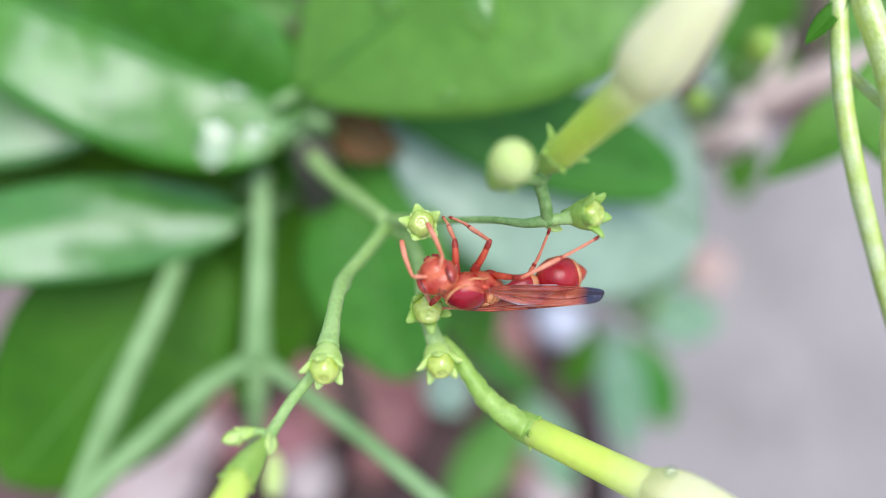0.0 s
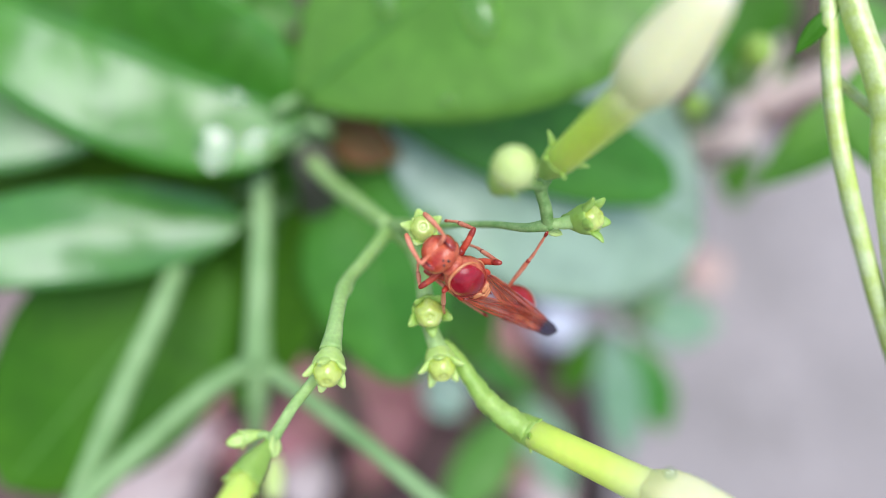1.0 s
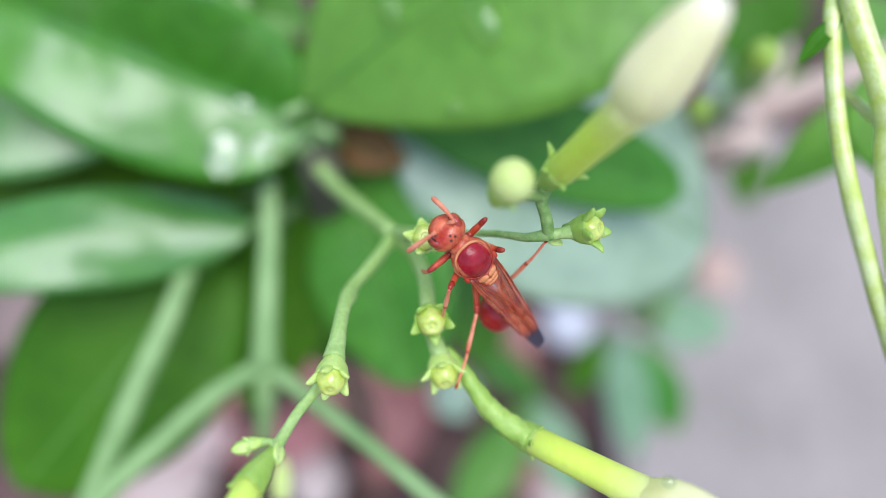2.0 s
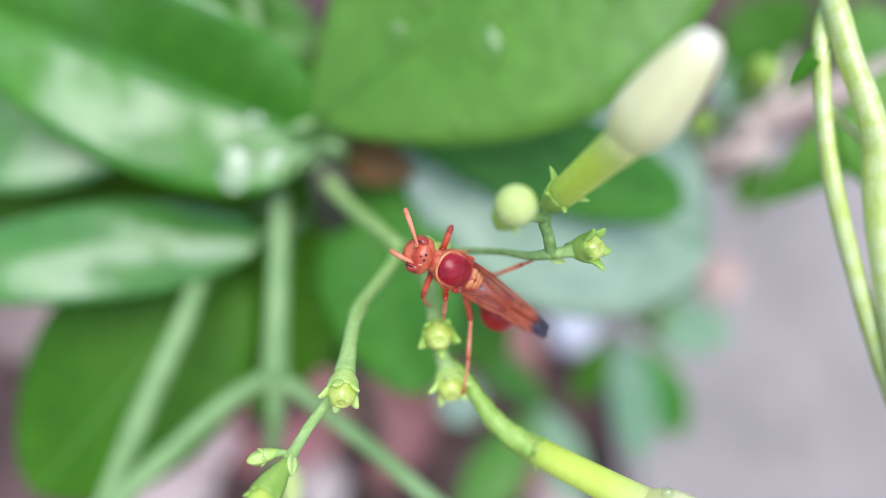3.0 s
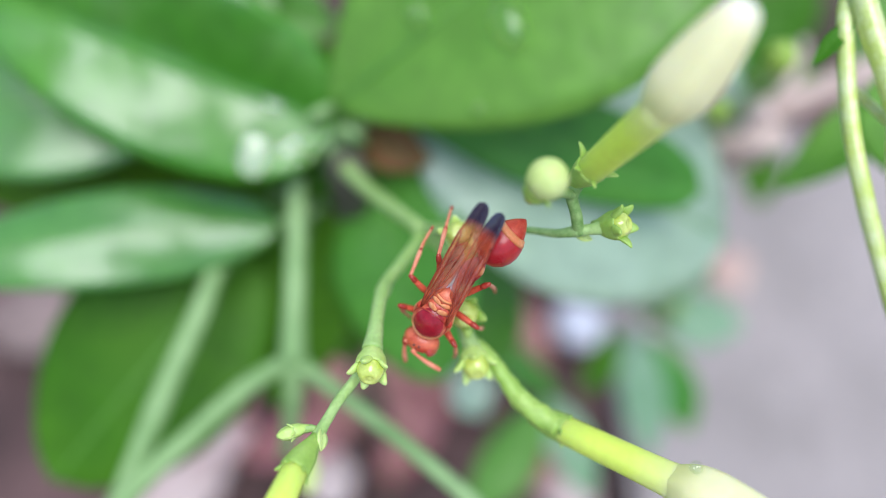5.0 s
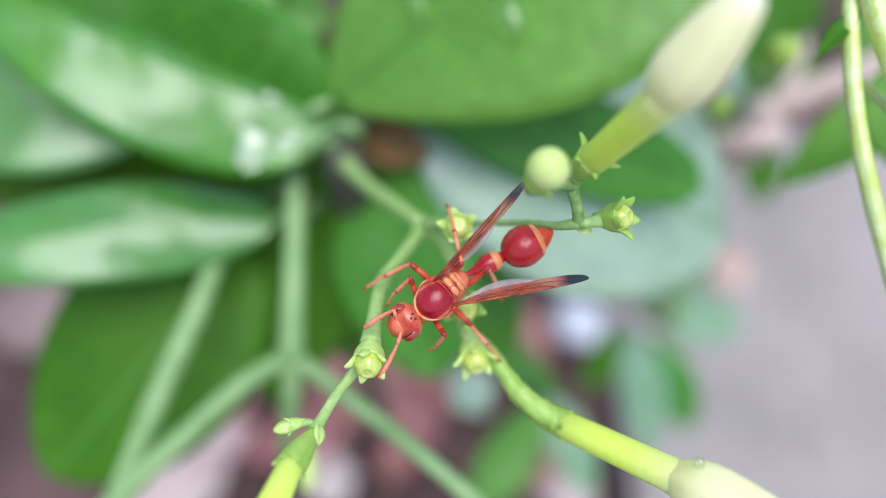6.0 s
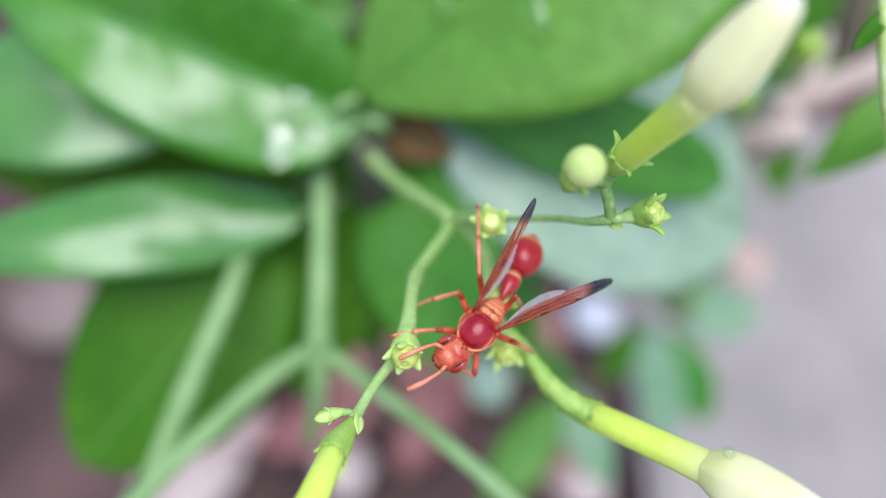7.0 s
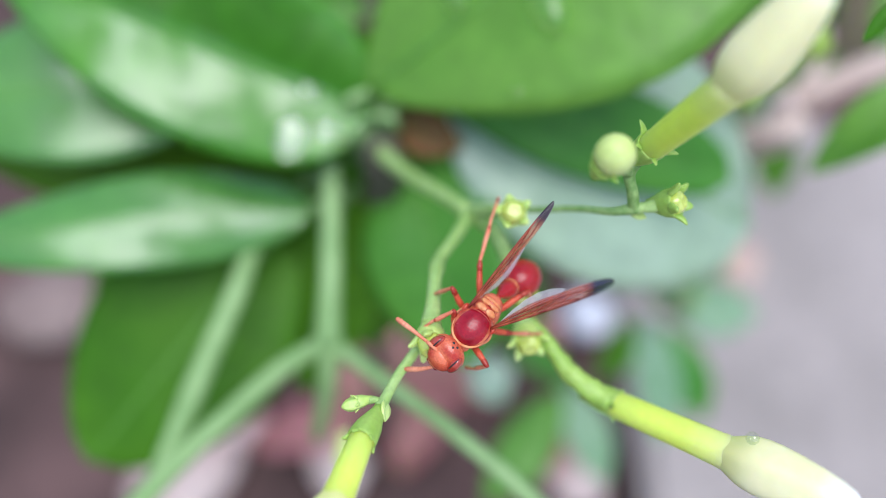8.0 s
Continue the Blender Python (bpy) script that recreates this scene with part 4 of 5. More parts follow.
def fore_wing(side):
    """A folded fore wing along +x, its leading edge outward; a hind wing film inward."""
    span = 10.0
    outline = ((0.0, 0.10, 0.12), (0.06, 0.18, 0.34), (0.12, 0.22, 0.60), (0.2, 0.26, 0.82), (0.3, 0.28, 0.96), (0.4, 0.30, 1.04), (0.5, 0.32, 1.08), (0.6, 0.34, 1.10), (0.7, 0.36, 1.06), (0.78, 0.36, 0.96), (0.86, 0.35, 0.90), (0.93, 0.32, 0.80), (0.97, 0.26, 0.66), (0.99, 0.18, 0.48), (1.0, 0.06, 0.30))
    bm = bmesh.new()
    rows = []
    for s, outer, inner in outline:
        row = []
        for j in range(15):
            k = j / 14
            y = outer + (-inner - outer) * k
            z = 0.19 * math.sin(k * 8 + 0.6) * (1 - abs(2 * s - 1)) ** 0.5 * (1 - 0.4 * s) + 0.05 * math.sin(s * 14 + k * 3)
            row.append(mm(s * span, y * side, z))
        rows.append(row)
    for th in (0.0, -0.03):
        g = [[bm.verts.new(p + mm(0, 0, th)) for p in row] for row in rows]
        for a, b in zip(g, g[1:]):
            for j in range(14):
                bm.faces.new((a[j], a[j + 1], b[j + 1], b[j]))
    ob = part("wing", bm, WING, wasp, "folded amber wing with a dark tip", own=True)
    for line, r in (([(0, 0.05, 0.05), (1.8, 0.26, 0.08), (4.5, 0.34, 0.05), (7.2, 0.38, 0.05), (9.0, 0.2, 0.02)], 0.10),
                    ([(0, 0.0, 0.06), (1.8, 0.05, 0.14), (4.2, 0.02, 0.14), (6.6, 0.12, 0.1), (7.6, 0.36, 0.06)], 0.075),
                    ([(0.1, -0.05, 0.05), (2.0, -0.30, 0.12), (4.6, -0.50, 0.1), (6.6, -0.55, 0.08), (8.6, -0.3, 0.03)], 0.055),
                    ([(4.2, 0.02, 0.14), (5.0, -0.3, 0.12), (5.4, -0.52, 0.1)], 0.04),
                    ([(6.0, 0.1, 0.12), (6.5, -0.3, 0.1), (6.7, -0.55, 0.08)], 0.04),
                    ([(2.0, -0.30, 0.12), (3.6, -0.78, 0.06), (5.4, -1.0, 0.0)], 0.04)):
        bm = bmesh.new()
        tube(bm, glide([mm(x, y * side, z) for x, y, z in line], 4), [r * MM, r * MM * 0.8, r * MM * 0.5], 6)
        part("vein", bm, VEIN, ob, own=True)
    bm = bmesh.new()
    g = []
    for s, a, b in ((0.4, -0.1, -0.35), (1.3, -0.2, -1.05), (2.6, -0.35, -1.75), (3.8, -0.5, -2.05), (4.8, -0.7, -1.95), (5.6, -0.85, -1.6), (6.1, -0.95, -1.25)):
        g.append([bm.verts.new(mm(s, (a + (b - a) * j / 4) * side, -0.08 + 0.06 * math.sin(j * 1.3 + s))) for j in range(5)])
    for p, q in zip(g, g[1:]):
        for j in range(4):
            bm.faces.new((p[j], p[j + 1], q[j + 1], q[j]))
    return ob, part("hind_wing", bm, HIND, ob, "pale clear hind wing", own=True)


wings = [fore_wing(-1), fore_wing(1)]

# legs: the thigh from the hip along +x, the shin with its jointed foot from the knee along +x
LEGS = {
    # hip, thigh, shin
    "left_front": ((0.75, 0.62, -1.0), 2.3, 3.6),
    "left_middle": ((-0.7, 0.75, -1.25), 2.6, 4.6),
    "left_hind": ((-2.0, 0.65, -1.15), 3.2, 6.2),
    "right_front": ((0.75, -0.62, -1.0), 2.3, 3.6),
    "right_middle": ((-0.7, -0.75, -1.25), 2.6, 4.6),
    "right_hind": ((-2.0, -0.65, -1.15), 3.2, 6.2),
}


def leg(thigh, shin):
    bm = bmesh.new()
    tube(bm, glide([mm(-0.1, 0, 0), mm(0.3, 0, 0.05), mm(thigh * 0.5, 0, 0.1), mm(thigh, 0, 0)], 4), [0.30 * MM, 0.24 * MM, 0.2 * MM, 0.25 * MM, 0.26 * MM, 0.22 * MM, 0.15 * MM], 10, 0.1)
    up = part("leg", bm, CUTICLE_ORANGE, wasp, "slender orange-red leg", own=True)
    bm = bmesh.new()
    tube(bm, [mm(-0.3, 0, 0), mm(0.05, 0, 0.03), mm(0.45, 0, 0.05), mm(0.8, 0, 0.06)], [0.26 * MM, 0.33 * MM, 0.30 * MM, 0.2 * MM], 10)
    part("leg_joint", bm, KNEE, up, "dark red hip joint", own=True)
    bm = bmesh.new()
    tube(bm, [mm(thigh - 0.75, 0, 0.06), mm(thigh - 0.4, 0, 0.04), mm(thigh - 0.1, 0, 0), mm(thigh + 0.12, 0, 0)], [0.2 * MM, 0.24 * MM, 0.20 * MM, 0.12 * MM], 10)
    part("leg_joint", bm, KNEE, up, "dark red knee", own=True)
    bm = bmesh.new()
    half = shin * 0.5
    tube(bm, glide([mm(0, 0, 0), mm(half * 0.5, 0, 0.06), mm(half, 0, 0.12), mm(half + 0.25 * (shin - half), 0, 0.16), mm(shin * 0.85, 0, 0.08), mm(shin, 0, 0)], 4),
         [0.15 * MM, 0.14 * MM, 0.18 * MM, 0.20 * MM, 0.12 * MM, 0.135 * MM, 0.10 * MM, 0.12 * MM, 0.09 * MM, 0.11 * MM], 8, 0.15)
    tip = bmesh.new()
    tube(tip, [mm(shin * 0.93, 0, 0.04), mm(shin * 0.97, 0, 0.02), mm(shin + 0.08, 0.05, -0.03)], [0.12 * MM, 0.14 * MM, 0.05 * MM], 8)
    spur = bmesh.new()
    ball(spur, mm(half, 0, 0.12), mm(0.24, 0.175, 0.175), seg=10)
    low = part("shin", bm, SHIN, wasp, "orange shin with a jointed foot", own=True)
    part("claw", tip, KNEE, low, "dark claw", own=True)
    part("leg_joint", spur, KNEE, low, "dark ankle joint", own=True)
    return up, low


limbs = {name: leg(th, sh) for name, (hip, th, sh) in LEGS.items()}


def drift(rows, t):
    """A place or direction at time t, gliding through the rows (time, vector)."""
    if t <= rows[0][0]:
        return Vector(rows[0][1])
    if t >= rows[-1][0]:
        return Vector(rows[-1][1])
    i = max(k for k in range(len(rows)) if rows[k][0] <= t)
    (t0, a), (t1, b) = rows[i], rows[i + 1]
    a, b = Vector(a), Vector(b)
    h = t1 - t0
    ma = (b - Vector(rows[i - 1][1])) / (t1 - rows[i - 1][0]) if i > 0 else (b - a) / h
    mb = (Vector(rows[i + 2][1]) - a) / (rows[i + 2][0] - t0) if i + 2 < len(rows) else (b - a) / h
    s = (t - t0) / h
    return a * (2 * s ** 3 - 3 * s ** 2 + 1) + ma * h * (s ** 3 - 2 * s ** 2 + s) + b * (3 * s ** 2 - 2 * s ** 3) + mb * h * (s ** 3 - s ** 2)


def hold(rows, t):
    """A foothold at time t: it stays, then steps to the next."""
    if t >= rows[-1][0]:
        return Vector(rows[-1][1])
    i = max(k for k in range(len(rows)) if rows[k][0] <= t)
    (t0, a), (t1, b) = rows[i], rows[i + 1]
    s = (t - t0) / (t1 - t0)
    s = s * s * (3 - 2 * s)
    return Vector(a).lerp(Vector(b), s)


def aim(origin, target, up):
    """A pose at origin whose x axis points at target and whose z axis is near up."""
    x = (Vector(target) - Vector(origin)).normalized()
    z = Vector(up) - x * Vector(up).dot(x)
    z = z.normalized() if z.length > 1e-6 else x.orthogonal().normalized()
    m = Matrix((x, z.cross(x), z)).transposed().to_4x4()
    m.translation = origin
    return m


def reach(root, goal, a, b, bend):
    """The joint and the end of a limb of lengths a and b that reaches from root towards goal, its joint out along bend."""
    way = goal - root
    d = min(max(way.length, abs(a - b) * 1.05), (a + b) * 0.985)
    way.normalize()
    bend = (bend - way * bend.dot(way)).normalized()
    c = (a * a + d * d - b * b) / (2 * a * d)
    return root + way * (a * c) + bend * (a * math.sqrt(max(0.0, 1 - c * c))), root + way * d


# where the back plate's middle is, in the plant's space
BODY = [
    (0.0, (1.8, -3.4, 1.0)), (0.3, (1.8, -3.7, 1.0)), (0.5, (2.5, -2.4, 1.0)), (0.7, (3.3, -1.9, 1.0)), (1.0, (1.6, -1.8, 1.0)), (1.3, (2.5, 0.1, 1.0)), (1.5, (3.3, 0.4, 1.0)), (1.7, (3.0, 0.5, 1.0)),
    (2.8, (-0.4, 0.7, 1.0)), (3.0, (-0.2, 1.1, 1.0)), (3.3, (-0.3, 0.3, 1.0)), (3.5, (-1.5, -1.4, 1.0)), (3.7, (-1.9, -2.9, 1.0)), (4.0, (-2.5, -4.5, 1.0)), (4.3, (-3.8, -4.8, 1.0)), (4.5, (-3.9, -5.3, 1.0)), (4.7, (-4.2, -5.4, 1.0)),
    (5.8, (-4.1, -4.9, 1.0)), (6.0, (-4.0, -4.4, 1.0)), (6.5, (-3.2, -6.6, 1.0)), (7.0, (-3.3, -7.8, 1.0)), (7.5, (-4.3, -7.4, 2.0)), (7.8, (-5.2, -8.6, 3.0)), (8.0, (-6.0, -8.2, 3.5)),
]
AHEAD = [
    (0.0, (-0.90, 0.10, 0.42)), (0.3, (-0.88, 0.18, 0.45)), (0.5, (-0.74, 0.36, 0.57)), (0.7, (-0.64, 0.40, 0.65)), (1.0, (-0.58, 0.47, 0.66)), (1.3, (-0.52, 0.60, 0.60)), (1.7, (-0.51, 0.67, 0.54)),
    (2.8, (-0.77, 0.42, 0.48)), (3.0, (-0.78, 0.40, 0.48)), (3.3, (-0.86, 0.30, 0.42)), (3.5, (-0.93, 0.08, 0.35)), (3.7, (-0.97, -0.20, 0.05)), (4.0, (-0.83, -0.48, -0.25)), (4.3, (-0.66, -0.56, -0.45)), (4.5, (-0.45, -0.60, -0.62)), (4.7, (-0.28, -0.62, -0.70)),
    (5.8, (-0.80, -0.58, 0.05)), (6.0, (-0.77, -0.62, 0.08)), (6.5, (-0.64, -0.75, 0.12)), (7.0, (-0.62, -0.76, 0.18)), (8.0, (-0.64, -0.74, 0.18)),
]
BACK = [
    (0.0, (-0.05, -0.74, 0.68)), (0.3, (-0.08, -0.72, 0.69)), (0.5, (-0.12, -0.50, 0.85)), (0.7, (-0.1, -0.30, 0.95)), (1.0, (0.0, -0.18, 0.98)), (1.7, (0.1, -0.08, 0.99)),
    (2.8, (0.0, 0.0, 1.0)), (3.5, (0.0, 0.05, 1.0)), (4.0, (-0.25, -0.1, 0.95)), (4.7, (-0.45, -0.55, 0.68)), (5.8, (0.05, 0.02, 1.0)), (6.5, (0.0, 0.1, 1.0)), (8.0, (0.0, 0.12, 1.0)),
]
FACE = [
    (0.0, (-0.42, 0.65, 0.62)), (0.3, (-0.48, 0.66, 0.55)), (0.5, (-0.70, 0.58, 0.42)), (1.0, (-0.70, 0.64, 0.35)), (1.3, (-0.66, 0.72, 0.3)), (1.7, (-0.66, 0.72, 0.3)), (2.8, (-0.90, 0.40, 0.1)), (3.3, (-0.96, 0.22, 0.1)), (3.5, (-0.98, -0.05, -0.15)),
    (3.7, (-0.85, -0.30, -0.45)), (4.0, (-0.28, -0.46, -0.84)), (4.7, (0.0, -0.70, -0.72)), (5.8, (-0.90, -0.40, 0.1)), (6.0, (-0.76, -0.44, 0.45)), (6.5, (-0.66, -0.22, 0.70)), (7.0, (-0.66, -0.24, 0.70)), (7.5, (-0.66, -0.28, 0.68)), (8.0, (-0.68, -0.46, 0.55)),
]
GASTER = [
    (0.0, (13.1, -2.0, -4.0)), (0.3, (12.2, -2.3, -4.0)), (0.5, (10.8, -3.2, -5.0)), (0.7, (11.6, -4.7, -8.0)), (1.0, (10.1, -6.4, -11.0)), (1.3, (8.0, -7.5, -12.0)), (1.5, (5.4, -8.0, -10.0)), (1.7, (5.2, -7.8, -10.0)), (2.8, (6.1, -6.1, -9.0)), (3.0, (6.0, -5.7, -9.0)), (3.3, (6.2, -5.5, -8.0)), (3.5, (6.2, -4.9, -6.5)),
    (3.7, (8.3, -1.7, -1.5)), (4.0, (7.0, 1.4, 1.5)), (4.3, (4.8, 1.6, 4.0)), (4.5, (5.4, 3.5, 8.0)), (4.7, (3.6, 3.4, 6.5)), (5.8, (3.6, 1.2, 0.0)), (6.0, (4.0, 0.4, 0.0)), (6.5, (2.7, -0.2, -2.0)), (7.0, (1.0, -1.6, -3.0)), (7.5, (0.3, -2.5, -3.0)), (7.8, (-0.1, -3.5, -3.0)), (8.0, (-0.8, -4.0, -3.0)),
]
LEFT_WING = [
    (0.0, (13.4, -4.8, -2.5)), (0.3, (12.9, -4.8, -3.0)), (0.5, (12.1, -6.0, -4.0)), (0.7, (11.8, -6.7, -5.5)), (1.0, (9.1, -7.6, -5.5)), (1.3, (8.0, -8.2, -5.5)), (1.5, (7.8, -8.6, -5.2)), (1.7, (7.5, -8.4, -5.2)), (2.8, (8.4, -6.4, -4.8)), (3.0, (8.5, -6.1, -4.8)), (3.3, (9.0, -5.5, -4.4)), (3.5, (10.1, -4.4, -3.2)),
    (3.7, (9.9, -1.1, 1.0)), (4.0, (7.2, 1.1, 6.5)), (4.3, (4.0, 0.6, 8.5)), (4.5, (2.2, 1.4, 10.5)), (4.7, (-1.0, 2.4, 8.5)), (5.8, (8.5, -1.2, 4.0)), (6.0, (9.5, -2.3, 3.0)), (6.5, (8.8, -2.6, 3.0)), (7.0, (6.4, -3.5, 7.0)), (7.5, (5.6, -3.7, 7.5)), (7.8, (4.6, -4.2, 8.8)), (8.0, (3.7, -4.4, 9.8)),
]
RIGHT_WING = [
    (0.0, (12.8, -3.3, -1.8)), (0.3, (12.2, -3.5, -2.4)), (0.5, (12.2, -5.1, -4.0)), (0.7, (12.1, -5.7, -5.5)), (1.0, (10.3, -6.5, -5.5)), (1.3, (9.6, -7.2, -5.5)), (1.5, (9.1, -7.4, -5.2)), (1.7, (9.0, -7.3, -5.2)), (2.8, (10.0, -4.5, -4.8)), (3.0, (9.9, -4.4, -4.8)), (3.3, (10.4, -3.5, -4.4)), (3.5, (10.8, -3.0, -3.2)),
    (3.7, (9.4, 0.2, 1.0)), (4.0, (6.2, 2.7, 6.5)), (4.3, (2.4, 2.3, 8.5)), (4.5, (0.5, 3.3, 10.5)), (4.7, (-2.4, 2.8, 8.5)), (5.8, (4.2, 4.4, 5.0)), (6.0, (3.5, 5.6, 4.0)), (6.5, (2.1, 5.4, 5.0)), (7.0, (1.7, 4.3, 5.0)), (7.5, (1.2, 3.5, 5.0)), (7.8, (1.2, 2.8, 5.0)), (8.0, (0.7, 2.5, 5.0)),
]
FEELERS = (
    [(0.0, (-3.4, 0.7, 2.0)), (0.3, (-2.2, 0.4, 2.0)), (0.5, (-2.3, 1.2, 2.0)), (0.7, (-2.5, 1.4, 2.0)), (1.0, (-3.2, 1.6, 2.0)), (1.3, (-3.1, 3.3, 2.0)), (1.7, (-2.6, 1.6, 2.0)), (2.8, (-5.3, 0.3, 2.0)), (3.0, (-4.8, 2.5, 2.0)), (3.3, (-4.9, -0.7, 1.0)), (3.5, (-3.7, -5.6, 0.0)), (3.7, (-1.7, -8.5, 0.0)), (4.0, (-1.7, -7.6, -2.0)),
     (4.7, (-2.4, -9.6, -2.0)), (5.8, (-7.8, -12.0, 2.0)), (6.0, (-8.9, -11.3, 2.0)), (6.5, (-8.8, -11.6, 3.0)), (7.0, (-9.6, -12.8, 3.0)), (7.5, (-10.4, -12.8, 3.0)), (7.8, (-11.5, -12.1, 2.0)), (8.0, (-12.3, -12.2, 2.0))],
    [(0.0, (-1.3, 2.1, 2.0)), (0.3, (-0.0, 2.0, 2.0)), (0.5, (0.2, 2.5, 2.0)), (0.7, (-0.2, 2.8, 2.0)), (1.0, (-1.7, 3.3, 2.0)), (1.3, (1.2, 6.0, 2.0)), (1.5, (1.6, 7.2, 2.0)), (1.7, (0.2, 6.4, 2.0)), (2.8, (-4.3, 3.7, 2.0)), (3.0, (-4.1, 6.3, 3.0)), (3.3, (-5.2, 2.3, 1.0)), (3.5, (-6.5, 0.1, -2.0)), (3.7, (-7.6, -3.8, 0.0)), (4.0, (-5.8, -7.2, -4.0)),
     (4.7, (-5.7, -10.1, -4.0)), (5.8, (-11.0, -7.4, 2.0)), (6.0, (-10.0, -6.7, 2.0)), (6.5, (-9.3, -9.4, 4.0)), (7.0, (-10.0, -9.8, 4.0)), (7.5, (-11.9, -8.8, 4.0)), (7.8, (-13.2, -10.1, 4.0)), (8.0, (-12.9, -7.0, 4.0))],
)
FEET = {
    "left_front": [(0.0, (-2.2, -2.0, -4.0)), (0.4, (-2.2, -1.7, -4.0)), (0.7, (-2.0, 0.1, -3.0)), (1.0, (-2.3, -0.6, -3.0)), (1.5, (-2.1, 0.2, -3.0)), (2.8, (-2.4, -2.8, -4.0)), (3.3, (-1.9, -2.3, -4.0)), (3.7, (-1.1, -6.2, -4.0)), (4.0, (-1.1, -7.2, -4.0)), (4.7, (-1.9, -9.6, -4.0)), (5.8, (-4.3, -9.0, -2.0)), (6.5, (-6.2, -10.2, -2.0)), (7.5, (-7.3, -10.9, -2.0)), (7.8, (-5.6, -12.1, 0.0)), (8.0, (-6.4, -12.3, 0.0))],
    "left_middle": [(0.0, (-0.7, -5.3, -3.0)), (0.5, (0.1, -5.5, -3.0)), (1.0, (0.0, -5.4, -3.0)), (1.5, (-0.1, -5.9, -3.0)), (2.8, (-1.1, -4.3, -3.0)), (3.3, (-0.7, -4.1, -3.0)), (3.5, (-0.4, -9.3, -4.0)), (4.0, (-1.4, -11.0, -4.0)), (4.5, (0.2, -5.6, -4.0)), (4.7, (-0.1, -5.8, -4.0)), (5.8, (2.5, -11.0, -4.0)), (6.5, (2.6, -10.8, -4.0)), (7.8, (1.9, -9.7, -4.0)), (8.0, (1.4, -9.6, -4.0))],
    "left_hind": [(0.0, (9.0, 1.7, 0.5)), (0.5, (8.7, 1.5, 0.5)), (0.7, (8.5, 1.0, 0.5)), (1.0, (3.9, -5.7, -3.5)), (1.3, (0.9, -12.2, -3.5)), (1.7, (0.7, -12.4, -3.5)), (3.5, (1.0, -12.3, -3.5)), (3.7, (4.2, -5.3, -3.0)), (4.0, (4.0, -4.9, -3.0)), (4.5, (1.2, -2.6, -3.0)), (5.8, (2.3, -4.8, -5.0)), (8.0, (0.4, -8.0, -5.0))],
    "right_front": [(0.0, (0.0, 2.8, -2.0)), (0.3, (0.3, 2.1, -2.0)), (0.5, (0.8, 1.6, -2.0)), (0.7, (1.3, 3.0, -2.0)), (1.0, (0.1, 2.9, -2.0)), (1.5, (3.8, 2.7, -2.0)), (2.8, (0.0, 3.9, -3.0)), (3.3, (-1.8, 5.1, -4.0)), (3.5, (-4.6, 3.7, -8.0)), (3.7, (-4.1, 4.3, -6.0)), (4.0, (-5.5, -2.2, -5.0)), (4.7, (-6.0, -5.8, -4.0)), (5.8, (-8.8, -5.3, -1.0)), (6.0, (-8.4, -5.0, -1.0)), (6.5, (-11.4, -8.0, 2.0)), (8.0, (-10.5, -8.6, 2.0))],
    "right_middle": [(0.0, (0.6, 2.8, -2.0)), (0.3, (0.1, 2.9, -2.0)), (0.5, (3.9, 3.7, -4.0)), (1.0, (1.7, 1.0, -3.0)), (2.8, (1.9, 2.6, -3.0)), (3.5, (-0.2, 2.8, -2.0)), (3.7, (0.2, 2.5, -2.0)), (4.0, (-3.5, 5.5, 0.0)), (4.7, (-2.1, 5.0, -1.0)), (5.6, (-10.5, -3.2, -2.0)), (6.0, (-10.6, -3.6, -2.0)), (6.3, (-9.2, -5.9, -2.0)), (8.0, (-10.0, -6.1, -2.0))],
    "right_hind": [(0.0, (12.8, 1.0, 2.0)), (0.5, (13.0, 1.2, 2.0)), (0.7, (10.3, 0.0, 1.0)), (1.0, (8.7, 1.8, 1.0)), (3.5, (8.7, 2.6, 1.0)), (3.7, (4.5, 4.1, -2.0)), (4.0, (-1.4, 5.1, -2.0)), (4.7, (-2.4, 4.9, -2.0)), (5.8, (-2.9, 4.3, -2.0)), (8.0, (-3.3, 3.6, -2.0))],
}
NECK, WAIST = mm(1.55, 0, 0.05), mm(-3.0, 0, -0.3)
WING_ROOTS = (mm(-0.9, 1.15, 0.80), mm(-0.9, -1.15, 0.68))
FEELER_ROOTS = (mm(1.72, 0.3, 0.2), mm(1.72, -0.3, 0.2))


def mm_plain(u, v):
    return Vector((u, v, 0)) / 1000


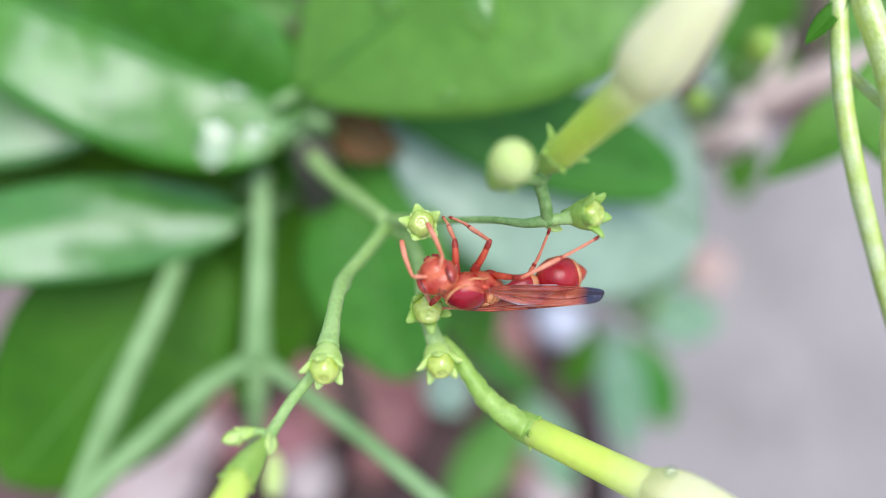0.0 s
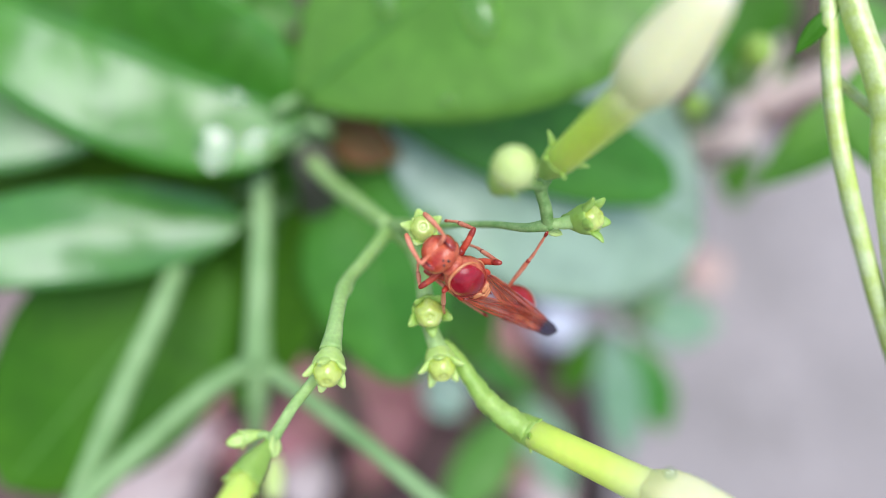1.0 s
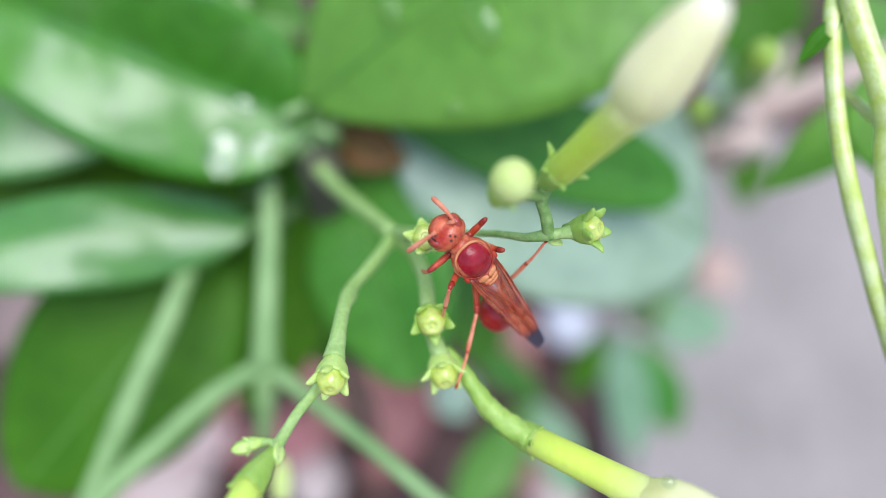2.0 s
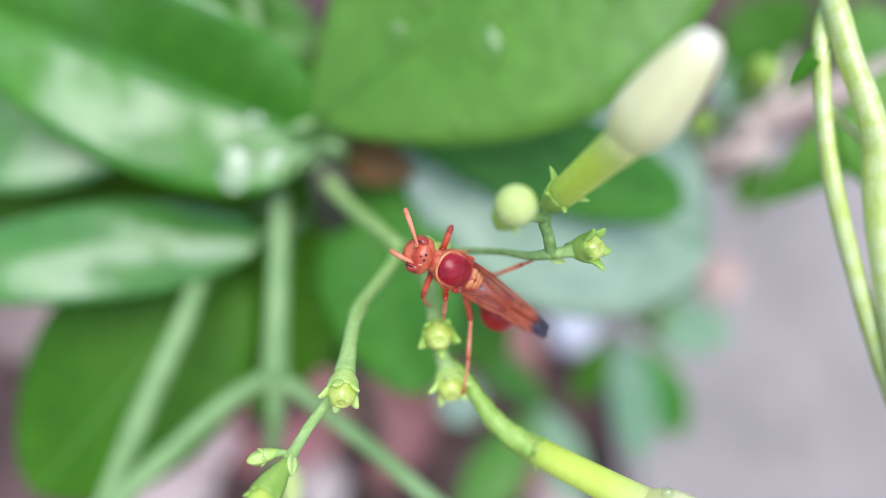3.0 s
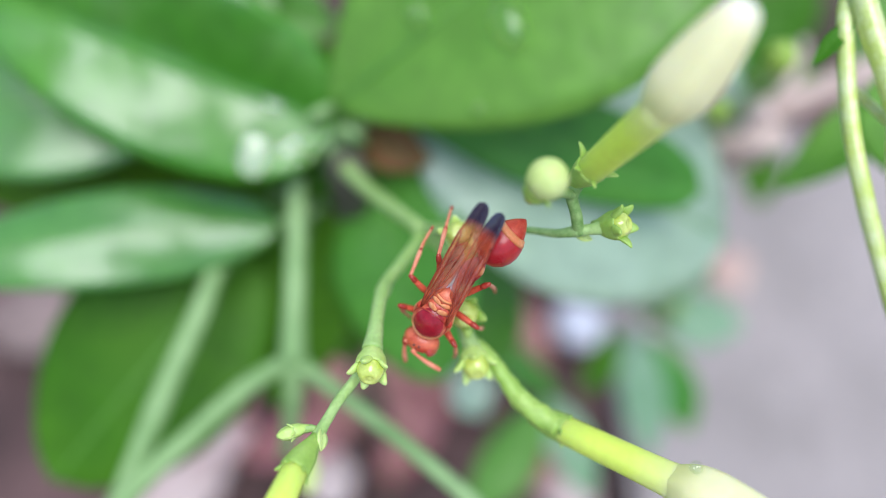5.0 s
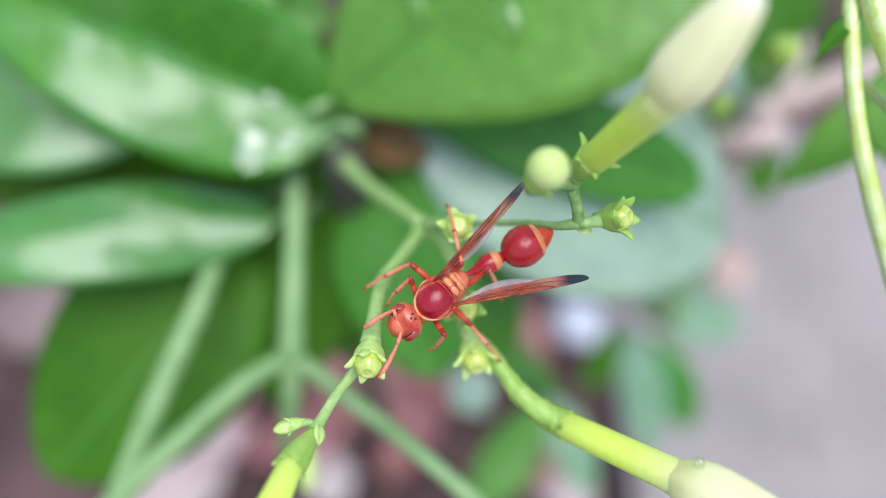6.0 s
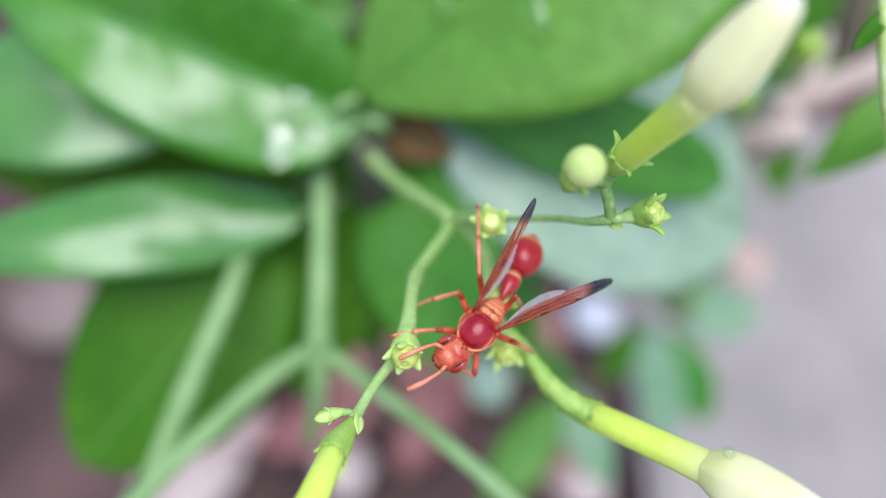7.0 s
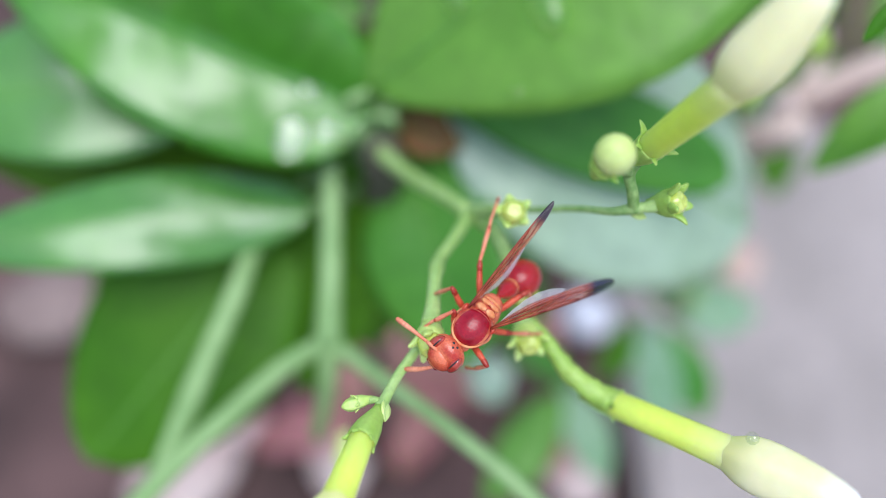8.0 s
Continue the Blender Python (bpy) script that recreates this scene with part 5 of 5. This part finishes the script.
def motions():
    rows = {}

    def add(ob, t, m):
        rows.setdefault(ob, []).append((t, m))

    for k in range(81):
        t = k / 10
        body = aim(at(drift(BODY, t)), at(drift(BODY, t) + drift(AHEAD, t)), toward(drift(BACK, t)))
        inside = body.inverted()
        turn = inside.to_3x3()
        add(wasp, t, body)
        face = aim(NECK, NECK + turn @ toward(drift(FACE, t)) * 0.001, (0, 0, 1))
        add(head, t, face)
        for (scape, flagellum), root, goal, side in zip(antennae, FEELER_ROOTS, FEELERS, (1, -1)):
            socket = face @ root
            bend = face.to_3x3() @ Vector((0.35, 0.75 * side, 0.55))
            if side > 0:
                bend = bend.normalized().lerp(turn @ toward((0.45, -1.0, 0.2)), min(max((t - 6.1) / 0.6, 0), 1))
            elbow, end = reach(socket, inside @ at(drift(goal, t)), SCAPE * MM, FLAGELLUM * MM, bend)
            add(scape, t, aim(socket, elbow, bend))
            add(flagellum, t, aim(elbow, end, bend))
        add(abdomen, t, aim(WAIST, inside @ at(drift(GASTER, t)), (0, 0, 1)))
        roll = 1.15 * min(max((t - 4.7) / 1.0, 0), 1)
        for wing, root, goal, side in zip(wings, WING_ROOTS, (LEFT_WING, RIGHT_WING), (1, -1)):
            wing, hind = wing
            lean = 0.75 * max(0.0, 1 - t) - side * roll
            closed = 0.34 * min(max((4.4 - t) / 0.8, 0.3), 1) * min(max(5.7 - t, 0), 1)
            spread = min(max((t - 4.8) / 0.9, 0), 1)
            add(hind, t, pose(0, 0, -0.24 * MM * (1 - spread), 0, 0, side * (-13 + 16 * spread)))
            tip = drift(goal, t).lerp(drift(RIGHT_WING if side > 0 else LEFT_WING, t), closed)
            add(wing, t, aim(root, inside @ at(tip), (0, -math.sin(lean) if t < 2 else math.sin(lean), math.cos(lean))))
        for name, (hip, thigh, shin) in LEGS.items():
            up, low = limbs[name]
            h, a, b = mm(*hip), thigh * MM, shin * MM
            foot = inside @ at(hold(FEET[name], t))
            out = Vector((0.25 if "front" in name else -0.25, 0.9 if "left" in name else -0.9, 0.35))
            if "hind" in name:
                early = (Vector((-0.25, 0.9, 0.35)) if "left" in name else Vector((0.38, -0.43, 0.98))).lerp(Vector((-1.0, out.y * 0.5, 0.2)), min(max((t - 0.4) / 0.4, 0), 1))
                out = early.lerp(Vector((-0.9, 0.22, 0.2) if "left" in name else (-0.6, -0.6, 0.25)), min(max((t - 4.8) / 0.8, 0), 1))
            knee, toe = reach(h, foot, a, b, out)
            add(up, t, aim(h, knee, out))
            add(low, t, aim(knee, toe, out))
    for ob, r in rows.items():
        walk(ob, r)
    # the vine stirs in the air
    still = vine.location.copy()
    sway = ((0, 0.25, 0.3), (1, -0.2, 0.1), (1.5, 0, 0), (2.8, -0.5, 0), (3.5, -0.7, 0), (4.5, -0.8, -0.15), (6, -0.6, 0), (6.5, -0.5, 0), (7, 0, 0.2), (8, -0.5, 0.5))
    walk(vine, [(t, Matrix.Translation(still + PLANT.to_3x3() @ mm_plain(u, v))) for t, u, v in sway])


motions()
